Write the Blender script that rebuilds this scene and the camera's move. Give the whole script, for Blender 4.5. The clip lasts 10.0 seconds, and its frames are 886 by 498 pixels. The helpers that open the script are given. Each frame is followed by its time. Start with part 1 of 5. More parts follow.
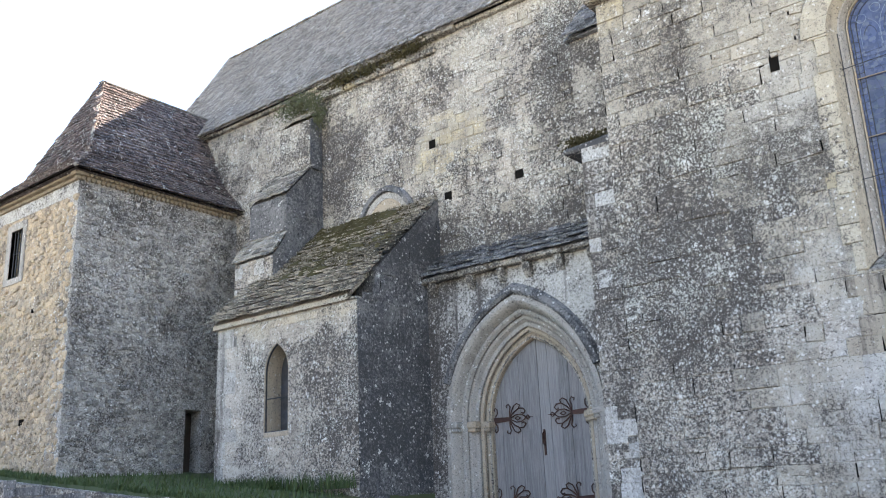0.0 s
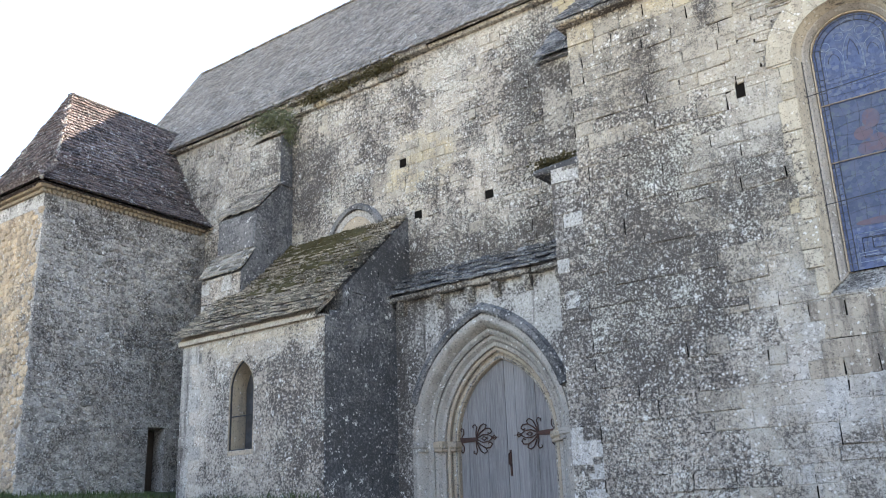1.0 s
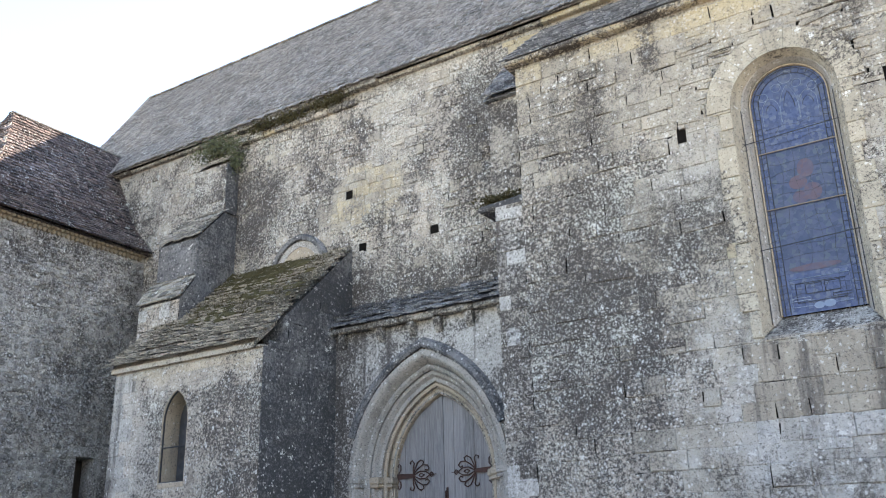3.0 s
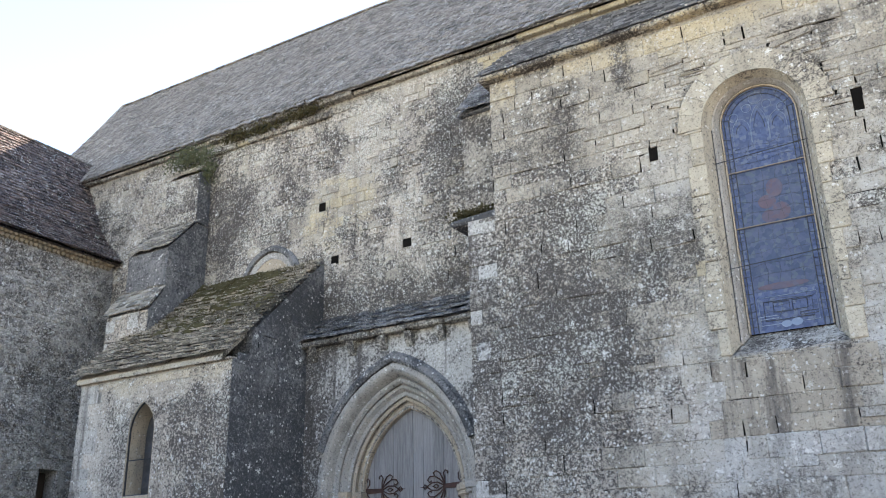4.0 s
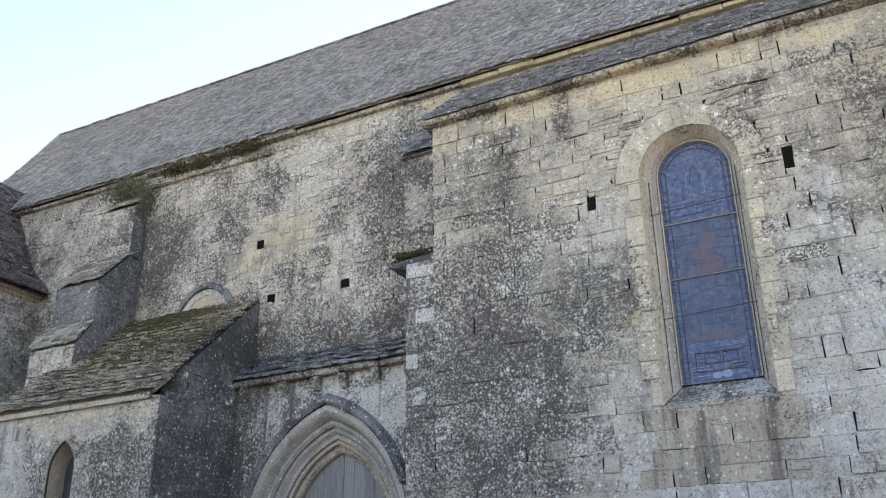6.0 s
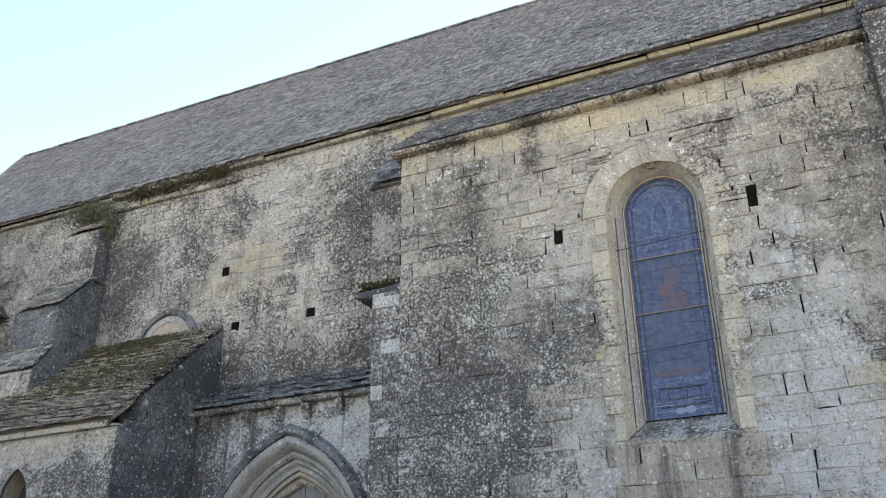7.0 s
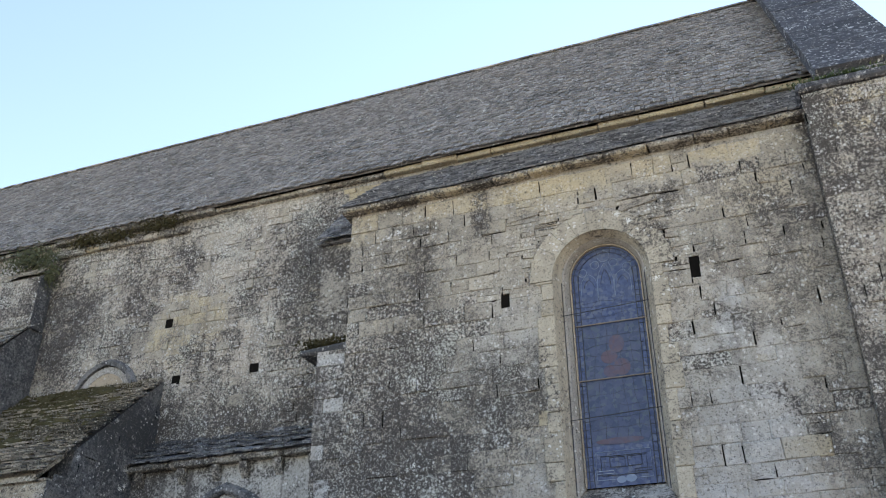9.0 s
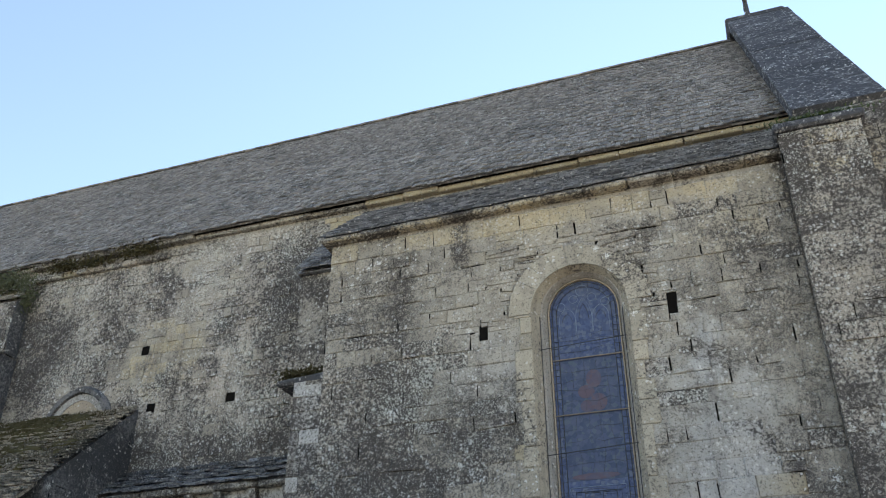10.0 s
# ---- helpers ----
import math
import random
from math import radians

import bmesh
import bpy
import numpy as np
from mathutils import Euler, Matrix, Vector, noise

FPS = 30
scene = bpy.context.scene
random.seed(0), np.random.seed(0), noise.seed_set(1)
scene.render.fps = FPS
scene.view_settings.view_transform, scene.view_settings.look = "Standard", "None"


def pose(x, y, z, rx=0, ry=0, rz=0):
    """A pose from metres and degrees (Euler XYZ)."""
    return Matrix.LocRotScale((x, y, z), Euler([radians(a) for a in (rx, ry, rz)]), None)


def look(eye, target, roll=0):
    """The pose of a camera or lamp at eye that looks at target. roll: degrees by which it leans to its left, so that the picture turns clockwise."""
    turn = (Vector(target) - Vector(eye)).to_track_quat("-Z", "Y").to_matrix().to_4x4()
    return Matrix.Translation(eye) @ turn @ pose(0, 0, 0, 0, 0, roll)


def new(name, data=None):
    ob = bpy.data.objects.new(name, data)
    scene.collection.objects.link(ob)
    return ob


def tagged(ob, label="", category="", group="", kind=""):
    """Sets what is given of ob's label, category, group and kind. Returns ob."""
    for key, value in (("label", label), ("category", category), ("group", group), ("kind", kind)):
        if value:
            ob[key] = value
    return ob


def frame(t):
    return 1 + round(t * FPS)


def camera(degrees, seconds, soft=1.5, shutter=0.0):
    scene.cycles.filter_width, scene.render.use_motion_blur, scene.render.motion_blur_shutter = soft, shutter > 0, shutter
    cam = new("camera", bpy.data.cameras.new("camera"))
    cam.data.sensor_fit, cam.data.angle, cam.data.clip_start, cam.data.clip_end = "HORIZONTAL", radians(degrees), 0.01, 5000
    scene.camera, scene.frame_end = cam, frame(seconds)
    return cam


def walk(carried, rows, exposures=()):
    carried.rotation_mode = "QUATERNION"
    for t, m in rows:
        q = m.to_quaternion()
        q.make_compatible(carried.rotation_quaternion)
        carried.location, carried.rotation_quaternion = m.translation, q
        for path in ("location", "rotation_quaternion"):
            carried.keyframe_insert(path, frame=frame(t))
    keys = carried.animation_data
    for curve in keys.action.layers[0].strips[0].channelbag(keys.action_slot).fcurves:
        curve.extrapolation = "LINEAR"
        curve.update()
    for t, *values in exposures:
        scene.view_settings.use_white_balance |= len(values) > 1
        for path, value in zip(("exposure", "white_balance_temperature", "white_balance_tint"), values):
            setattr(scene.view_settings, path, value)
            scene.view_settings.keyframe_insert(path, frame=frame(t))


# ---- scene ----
cam = camera(53.0, 10.0, soft=1.0)
# seconds, eye, turn (degrees)
PATH = [
    (0, -0.130, -0.144, 1.558, 106.22, 2.29, 38.70),
    (0.5, -0.117, -0.132, 1.553, 106.78, 2.20, 37.71),
    (1, -0.104, -0.118, 1.548, 107.40, 2.01, 36.66),
    (1.5, -0.091, -0.103, 1.544, 107.92, 1.82, 35.89),
    (2, -0.080, -0.087, 1.542, 108.50, 1.71, 34.95),
    (2.5, -0.068, -0.070, 1.542, 109.00, 1.52, 33.90),
    (4, -0.031, -0.020, 1.549, 110.39, 1.10, 31.04),
    (4.5, -0.020, 0.000, 1.556, 110.62, 1.11, 30.18),
    (5, -0.010, 0.022, 1.566, 111.32, 1.00, 29.11),
    (5.5, -0.001, 0.044, 1.578, 112.09, 0.88, 28.11),
    (7, 0.023, 0.097, 1.618, 114.92, 0.57, 24.64),
    (7.5, 0.037, 0.104, 1.631, 115.67, 0.41, 23.85),
    (8, 0.058, 0.102, 1.646, 116.53, 0.27, 22.94),
    (8.5, 0.085, 0.094, 1.663, 117.51, 0.26, 22.02),
    (9, 0.118, 0.083, 1.681, 118.49, 0.18, 21.06),
    (9.5, 0.151, 0.073, 1.701, 119.37, 0.02, 20.33),
    (10, 0.186, 0.065, 1.722, 120.33, -0.10, 19.64),
]
EXPOSURES = [(0.0, 2.36, 7300, 16), (2.5, 2.27, 7300, 16), (5.5, 2.03, 7300, 16), (7.5, 1.8, 7300, 16), (8.7, 1.62, 7300, 16), (10.0, 1.3, 7300, 12)]
walk(cam, [(t, pose(x, y, z, rx, ry, rz)) for t, x, y, z, rx, ry, rz in PATH], EXPOSURES)

# ---- light ----
SUN_DIR = Vector((0.35, 1.0, 0.88)).normalized()
world = bpy.data.worlds.new("sky")
scene.world = world
world.use_nodes = True
wn, wl = world.node_tree.nodes, world.node_tree.links
sky = wn.new("ShaderNodeTexSky")
sky.sky_type, sky.sun_disc = "NISHITA", False
sky.sun_elevation = math.asin(SUN_DIR.z)
sky.sun_rotation = math.atan2(SUN_DIR.x, SUN_DIR.y)
sky.air_density, sky.dust_density, sky.ozone_density = 1.0, 0.0, 1.0
wco = wn.new("ShaderNodeTexCoord")
wmap = wn.new("ShaderNodeMapping")
wmap.inputs["Rotation"].default_value = (0.3, 0.5, 0.6)
wmap.inputs["Scale"].default_value = (0.9, 5.0, 3.0)
wno = wn.new("ShaderNodeTexNoise")
wno.inputs["Scale"].default_value, wno.inputs["Detail"].default_value = 1.3, 6.0
wra = wn.new("ShaderNodeValToRGB")
wra.color_ramp.elements[0].position, wra.color_ramp.elements[1].position = 0.62, 0.9
wra.color_ramp.elements[1].color = (0.10, 0.10, 0.10, 1)
wmi = wn.new("ShaderNodeMix")
wmi.data_type = "RGBA"
wmi.inputs[7].default_value = (9.0, 9.4, 9.8, 1)
wl.new(wco.outputs["Generated"], wmap.inputs["Vector"])
wl.new(wmap.outputs["Vector"], wno.inputs["Vector"])
wl.new(wno.outputs["Fac"], wra.inputs["Fac"])
wl.new(wra.outputs["Color"], wmi.inputs[0])
wl.new(sky.outputs["Color"], wmi.inputs[6])
bg = wn["Background"]
wl.new(wmi.outputs[2], bg.inputs["Color"])
bg.inputs["Strength"].default_value = 0.15
sun_data = bpy.data.lights.new("sun", "SUN")
sun_data.energy, sun_data.angle, sun_data.color = 5.0, radians(0.5), (1.0, 0.93, 0.82)
sun = new("sun", sun_data)
sun.matrix_world = look(SUN_DIR * 60, (0, 0, 0))


# ---- materials ----
class Nodes:
    def __init__(self, name):
        self.mat = bpy.data.materials.new(name)
        self.mat.use_nodes = True
        self.n, self.l = self.mat.node_tree.nodes, self.mat.node_tree.links
        self.bsdf = self.n["Principled BSDF"]
        self.geo = self.n.new("ShaderNodeNewGeometry")
        self.pos = self.geo.outputs["Position"]
        self.island = self.geo.outputs["Random Per Island"]
        self.each = self.n.new("ShaderNodeObjectInfo").outputs["Random"]

    def put(self, socket, value):
        if hasattr(value, "is_linked"):
            self.l.new(value, socket)
        elif isinstance(value, tuple) and len(value) == 3 and socket.type == "RGBA":
            socket.default_value = (*value, 1)
        else:
            socket.default_value = value

    def stretch(self, x, y, z):
        m = self.n.new("ShaderNodeMapping")
        m.inputs["Scale"].default_value = (x, y, z)
        self.l.new(self.pos, m.inputs["Vector"])
        return m.outputs["Vector"]

    def noise(self, scale, detail=4.0, rough=0.55, vec=None, warp=0.0):
        m = self.n.new("ShaderNodeTexNoise")
        self.l.new(vec or self.pos, m.inputs["Vector"])
        m.inputs["Scale"].default_value, m.inputs["Detail"].default_value = scale, detail
        m.inputs["Roughness"].default_value, m.inputs["Distortion"].default_value = rough, warp
        return m.outputs["Fac"]

    def cells(self, scale, feature="F1", vec=None, out="Distance"):
        m = self.n.new("ShaderNodeTexVoronoi")
        m.feature = feature
        self.l.new(vec or self.pos, m.inputs["Vector"])
        m.inputs["Scale"].default_value = scale
        return m.outputs[out]

    def step(self, fac, lo, hi):
        m = self.n.new("ShaderNodeMapRange")
        m.interpolation_type = "SMOOTHSTEP"
        self.put(m.inputs[0], fac)
        m.inputs[1].default_value, m.inputs[2].default_value = lo, hi
        return m.outputs[0]

    def math(self, op, a, b=0.0):
        m = self.n.new("ShaderNodeMath")
        m.operation = op
        self.put(m.inputs[0], a)
        self.put(m.inputs[1], b)
        return m.outputs[0]

    def mix(self, fac, a, b, blend="MIX"):
        m = self.n.new("ShaderNodeMix")
        m.data_type, m.blend_type = "RGBA", blend
        self.put(m.inputs[0], fac)
        self.put(m.inputs[6], a)
        self.put(m.inputs[7], b)
        return m.outputs[2]

    def done(self, color, rough=0.9, height=None, strength=0.5, depth=0.02, metal=0.0, spec=0.3):
        self.put(self.bsdf.inputs["Base Color"], color)
        self.put(self.bsdf.inputs["Roughness"], rough)
        self.bsdf.inputs["Metallic"].default_value = metal
        self.bsdf.inputs["Specular IOR Level"].default_value = spec
        if height is not None:
            b = self.n.new("ShaderNodeBump")
            b.inputs["Strength"].default_value, b.inputs["Distance"].default_value = strength, depth
            self.l.new(height, b.inputs["Height"])
            self.l.new(b.outputs["Normal"], self.bsdf.inputs["Normal"])
        return self.mat


# stains of the walls: x, z, half width, half height, how much darker (+) or cleaner (-) than the rest
DRIFTS = [
    (-5.0, 6.0, 1.9, 1.9, 0.11), (-5.5, 4.2, 1.3, 1.5, 0.09), (-3.5, 6.2, 0.9, 0.6, 0.09), (-3.97, 9.6, 0.2, 0.55, 0.30), (-5.7, 8.4, 0.7, 0.5, 0.08),
    (-2.9, 3.6, 1.2, 0.8, -0.14), (-3.0, 8.2, 0.9, 1.2, -0.10), (-0.1, 5.2, 0.8, 1.7, -0.12), (0.95, 6.3, 0.55, 2.4, 0.12), (0.4, 8.6, 0.5, 0.4, 0.09),
    (1.46, 9.7, 0.22, 0.8, 0.28), (-2.0, 9.7, 3.6, 0.3, -0.10), (-14.6, 10.2, 0.9, 1.6, 0.13), (-8.4, 9.6, 0.6, 1.8, 0.15), (-10.0, 6.9, 3.2, 0.5, 0.20),
    (-10.5, 9.5, 1.2, 1.3, -0.10), (-9.4, 11.6, 1.2, 0.4, -0.12), (-11.4, 11.0, 0.3, 0.9, 0.10), (-17.6, 10.5, 1.3, 1.4, -0.05), (-12.3, 3.4, 0.8, 1.7, 0.12),
    (-15.3, 4.0, 0.5, 1.7, -0.18), (-13.6, 5.2, 2.2, 0.3, -0.16), (-14.4, 3.9, 0.3, 0.6, 0.10), (-11.25, 4.0, 0.4, 1.6, 0.16), (-8.0, 5.3, 0.7, 0.5, -0.12),
]


# stretches of paler, greyer stone and of fresher, yellow stone
PALE = [(-1.9, 3.0, 1.9, 1.6, 0.9), (-0.2, 5.2, 0.75, 1.9, 0.8), (-3.4, 6.9, 0.7, 0.8, 0.5), (-6.8, 6.7, 0.35, 0.6, 1.0), (-14.6, 3.6, 0.9, 1.6, 0.3), (-0.2, 6.9, 0.25, 0.5, 0.6)]
YELLOW = [(-2.4, 9.85, 3.8, 0.28, 0.75), (-3.3, 9.55, 0.9, 0.35, 0.5), (-11.1, 9.25, 0.95, 0.7, 1.0), (-6.2, 9.7, 0.4, 0.5, 0.35), (0.6, 9.3, 1.0, 0.7, 0.3), (2.0, 10.0, 0.8, 0.5, 0.8), (-13.6, 5.25, 2.2, 0.2, 0.4), (-2.75, 6.4, 0.2, 2.2, 0.55)]


def drift_group(name, spots):
    """A node group that adds up the spots at a place of the walls."""
    g = bpy.data.node_groups.new(name, "ShaderNodeTree")
    g.interface.new_socket("Warp", in_out="INPUT", socket_type="NodeSocketFloat")
    g.interface.new_socket("Stain", in_out="OUTPUT", socket_type="NodeSocketFloat")
    gi, go = g.nodes.new("NodeGroupInput"), g.nodes.new("NodeGroupOutput")
    geo = g.nodes.new("ShaderNodeNewGeometry")
    total = None
    for x, z, rx, rz, amount in spots:
        m = g.nodes.new("ShaderNodeMapping")
        m.vector_type = "TEXTURE"
        m.inputs["Location"].default_value, m.inputs["Scale"].default_value = (x, 0, z), (rx, 1e4, rz)
        g.links.new(geo.outputs["Position"], m.inputs["Vector"])
        d = g.nodes.new("ShaderNodeVectorMath")
        d.operation = "LENGTH"
        g.links.new(m.outputs["Vector"], d.inputs[0])
        w = g.nodes.new("ShaderNodeMath")
        g.links.new(d.outputs["Value"], w.inputs[0])
        g.links.new(gi.outputs["Warp"], w.inputs[1])
        r = g.nodes.new("ShaderNodeMapRange")
        r.interpolation_type = "SMOOTHSTEP"
        g.links.new(w.outputs[0], r.inputs[0])
        r.inputs[1].default_value, r.inputs[2].default_value, r.inputs[3].default_value, r.inputs[4].default_value = 0.3, 1.6, amount, 0.0
        if total is None:
            total = r.outputs[0]
        else:
            a = g.nodes.new("ShaderNodeMath")
            g.links.new(total, a.inputs[0])
            g.links.new(r.outputs[0], a.inputs[1])
            total = a.outputs[0]
    g.links.new(total, go.inputs["Stain"])
    return g


STAINS, PALER, FRESHER = drift_group("wall_stains", [(x, z, rx, rz, a * (0.6 if a > 0 else 0.75)) for x, z, rx, rz, a in DRIFTS]), drift_group("paler_stone", PALE), drift_group("fresher_stone", YELLOW)


def stone(name, base, tone, crust, dark=0.5, pale=0.4, streak=0.4, vary=0.25, crust_scale=19.0, relief=0.9, specks=23.0, zoned=False):
    """Weathered limestone: two tones, mottled dark lichen crust in drifts, pale lichen specks, water streaks."""
    base, tone = tuple(c * 0.87 for c in base), tuple(c * 0.85 for c in tone)
    s = Nodes(name)
    big, mid = s.noise(0.5, 5, 0.62, warp=0.6), s.noise(2.2, 6, 0.65, warp=0.3)
    mott, grit = s.noise(crust_scale, 9, 0.78, warp=0.2), s.noise(70, 3, 0.6)
    rnd = s.math("FRACT", s.math("ADD", s.island, s.each))
    col = s.mix(s.step(mid, 0.35, 0.65), base, tone)
    col = s.mix(s.math("MULTIPLY", s.step(rnd, 0.1, 1.0), vary), col, tuple(c * 1.4 for c in base))
    col = s.mix(s.math("MULTIPLY", s.step(s.math("FRACT", s.math("MULTIPLY", rnd, 7.3)), 0.3, 1.0), vary), col, tuple(c * 0.45 for c in tone))
    warp = s.math("MULTIPLY", s.math("SUBTRACT", s.noise(2.2, 6, 0.7), 0.5), 3.4)

    def spots(tree):
        node = s.n.new("ShaderNodeGroup")
        node.node_tree = tree
        s.put(node.inputs[0], warp)
        return node.outputs[0]

    if zoned:
        own = s.math("ADD", s.math("MULTIPLY", rnd, 0.6), 0.55)
        col = s.mix(s.math("MULTIPLY", spots(PALER), s.math("MINIMUM", own, 1.0)), col, s.mix(s.step(mid, 0.3, 0.7), (0.50, 0.495, 0.475), (0.44, 0.435, 0.42)))
        col = s.mix(s.math("MULTIPLY", spots(FRESHER), s.step(rnd, 0.0, 0.8)), col, s.mix(s.step(mid, 0.3, 0.7), (0.53, 0.445, 0.30), (0.47, 0.395, 0.27)))
    runs = s.noise(1.0, 6, 0.65, vec=s.stretch(3.2, 3.2, 0.25))
    col = s.mix(s.math("MULTIPLY", s.step(runs, 0.5, 0.68), streak), col, tuple(c * 2.0 for c in crust))
    zone = s.math("ADD", s.math("MULTIPLY", big, 0.42), s.math("MULTIPLY", mid, 0.5))
    where = s.math("ADD", mott, s.math("MULTIPLY", s.math("SUBTRACT", zone, 0.465), 0.78))
    where = s.math("ADD", where, spots(STAINS))
    lim = 0.74 - 0.42 * dark
    soft = s.math("MULTIPLY", s.step(where, lim - 0.10, lim + 0.16), 0.45)
    col = s.mix(soft, col, tuple(c * 2.6 for c in crust))
    mask = s.step(where, lim, lim + 0.09)
    col = s.mix(s.math("MULTIPLY", mask, 0.92), col, s.mix(s.step(grit, 0.35, 0.7), crust, tuple(c * 1.9 for c in crust)))
    pits = s.step(s.noise(30.0, 5, 0.75), 0.56, 0.60)
    col = s.mix(s.math("MULTIPLY", pits, 0.5 + 0.4 * dark), col, tuple(c * 1.3 for c in crust))
    speck = s.noise(specks, 8, 0.80, warp=0.3)
    lich = s.step(s.math("ADD", speck, s.math("MULTIPLY", s.math("SUBTRACT", s.noise(0.8, 4, 0.6), 0.5), 0.28)), 0.60 - 0.1 * pale, 0.635 - 0.1 * pale)
    col = s.mix(s.math("MULTIPLY", lich, min(1.0, pale + 0.0)), col, tuple(min(0.78, 0.22 + 1.35 * c) for c in base))
    # crisp round colonies: many small ones, a few large, pale over dark
    jag = s.math("MULTIPLY", s.math("SUBTRACT", s.noise(34.0, 5, 0.75), 0.5), 2.6)
    zone2 = s.step(s.noise(1.3, 4, 0.6), 0.36, 0.60)
    for scale, radius, share, tint, power in ((12.0, 0.36, max(0.0, 1.5 * (dark - 0.32)), tuple(c * 1.3 for c in crust), 0.4), (19.0, 0.34, 0.03 + 0.4 * pale, (0.66, 0.65, 0.62), 0.85), (6.0, 0.19, 0.22 * pale, (0.70, 0.70, 0.67), 0.9)):
        tex = s.n.new("ShaderNodeTexVoronoi")
        tex.inputs["Scale"].default_value = scale
        s.l.new(s.pos, tex.inputs["Vector"])
        sep = s.n.new("ShaderNodeSeparateColor")
        s.l.new(tex.outputs["Color"], sep.inputs[0])
        dot = s.step(s.math("ADD", tex.outputs["Distance"], jag), radius + 0.05, radius - 0.05)
        dot = s.math("MULTIPLY", dot, s.step(sep.outputs[0], 1.0 - share, 1.02 - share))
        col = s.mix(s.math("MULTIPLY", s.math("MULTIPLY", dot, s.math("ADD", s.math("MULTIPLY", zone2, 0.7), 0.3)), power), col, tint)
    h = s.math("ADD", s.math("MULTIPLY", mott, 1.0), s.math("ADD", s.math("MULTIPLY", mid, 0.4), s.math("MULTIPLY", grit, 0.25)))
    return s.done(col, 0.93, h, relief, 0.035, spec=0.12)


CRUST = (0.050, 0.045, 0.042)
MAT = {
    "nave": stone("nave_limestone", (0.54, 0.48, 0.405), (0.46, 0.415, 0.36), CRUST, dark=0.66, pale=0.56, streak=0.4, specks=31.0, zoned=True),
    "yellow": stone("fresh_yellow_limestone", (0.53, 0.45, 0.31), (0.49, 0.42, 0.30), CRUST, dark=0.36, pale=0.25, streak=0.2, vary=0.3, zoned=True),
    "aisle": stone("aisle_limestone", (0.50, 0.45, 0.37), (0.445, 0.405, 0.34), CRUST, dark=0.52, pale=0.42, streak=0.3, zoned=True, crust_scale=23.0),
    "aisle_pale": stone("pale_grey_limestone", (0.56, 0.54, 0.50), (0.52, 0.505, 0.475), CRUST, dark=0.45, pale=0.5, streak=0.25, zoned=True),
    "crusted": stone("dark_crusted_limestone", (0.45, 0.41, 0.35), (0.38, 0.355, 0.31), CRUST, dark=0.69, pale=0.42, streak=0.4, zoned=True),
    "black": stone("black_mottled_limestone", (0.235, 0.23, 0.228), (0.185, 0.183, 0.185), (0.045, 0.046, 0.048), dark=0.62, pale=0.27, streak=0.8, specks=14.0),
    "chapel": stone("cream_limestone", (0.55, 0.485, 0.41), (0.49, 0.435, 0.375), CRUST, dark=0.63, pale=0.4, streak=0.3, zoned=True),
    "tower": stone("grey_rubble", (0.38, 0.36, 0.33), (0.315, 0.30, 0.28), CRUST, dark=0.58, pale=0.5, streak=0.3, vary=0.7, crust_scale=24.0),
    "ochre": stone("ochre_rubble", (0.55, 0.425, 0.29), (0.43, 0.37, 0.30), (0.11, 0.09, 0.07), dark=0.52, pale=0.3, streak=0.2, vary=0.5),
    "carved": stone("carved_pale_limestone", (0.42, 0.39, 0.35), (0.36, 0.34, 0.31), CRUST, dark=0.34, pale=0.2, streak=0.4, vary=0.1, relief=0.3),
    "carved_warm": stone("carved_warm_limestone", (0.46, 0.38, 0.285), (0.41, 0.35, 0.275), CRUST, dark=0.32, pale=0.1, streak=0.35, vary=0.1, relief=0.3),
    "plaster": stone("old_lime_plaster", (0.49, 0.465, 0.425), (0.43, 0.41, 0.375), CRUST, dark=0.62, pale=0.3, streak=1.0, relief=0.35),
    "mortar": stone("lime_mortar", (0.45, 0.415, 0.36), (0.40, 0.37, 0.325), CRUST, dark=0.54, pale=0.4, streak=0.3, vary=0.0),
    "lauze": stone("stone_roof_tile", (0.40, 0.365, 0.31), (0.32, 0.30, 0.27), (0.05, 0.05, 0.045), dark=0.52, pale=0.3, streak=0.1, vary=0.95),
    "lauze_nave": stone("weathered_roof_tile", (0.345, 0.312, 0.278), (0.295, 0.27, 0.243), (0.07, 0.068, 0.066), dark=0.48, pale=0.4, streak=0.0, vary=0.7, specks=24.0),
    "clay": stone("brown_clay_tile", (0.15, 0.112, 0.102), (0.115, 0.096, 0.092), (0.035, 0.032, 0.034), dark=0.44, pale=0.55, streak=0.1, vary=1.0),
    "slate": stone("blue_grey_slate", (0.27, 0.275, 0.285), (0.21, 0.215, 0.23), (0.04, 0.041, 0.044), dark=0.5, pale=0.25, streak=0.1, vary=0.95),
    "dressed": stone("dressed_limestone", (0.50, 0.445, 0.35), (0.44, 0.395, 0.315), CRUST, dark=0.46, pale=0.25, streak=0.3, vary=0.3, relief=0.4),
    "stained": stone("brown_stained_limestone", (0.46, 0.41, 0.335), (0.40, 0.355, 0.29), CRUST, dark=0.42, pale=0.25, streak=0.85),
    "coping": stone("lichen_coping", (0.105, 0.107, 0.115), (0.085, 0.087, 0.095), (0.035, 0.036, 0.04), dark=0.5, pale=0.5, streak=0.2, specks=7.0),
}


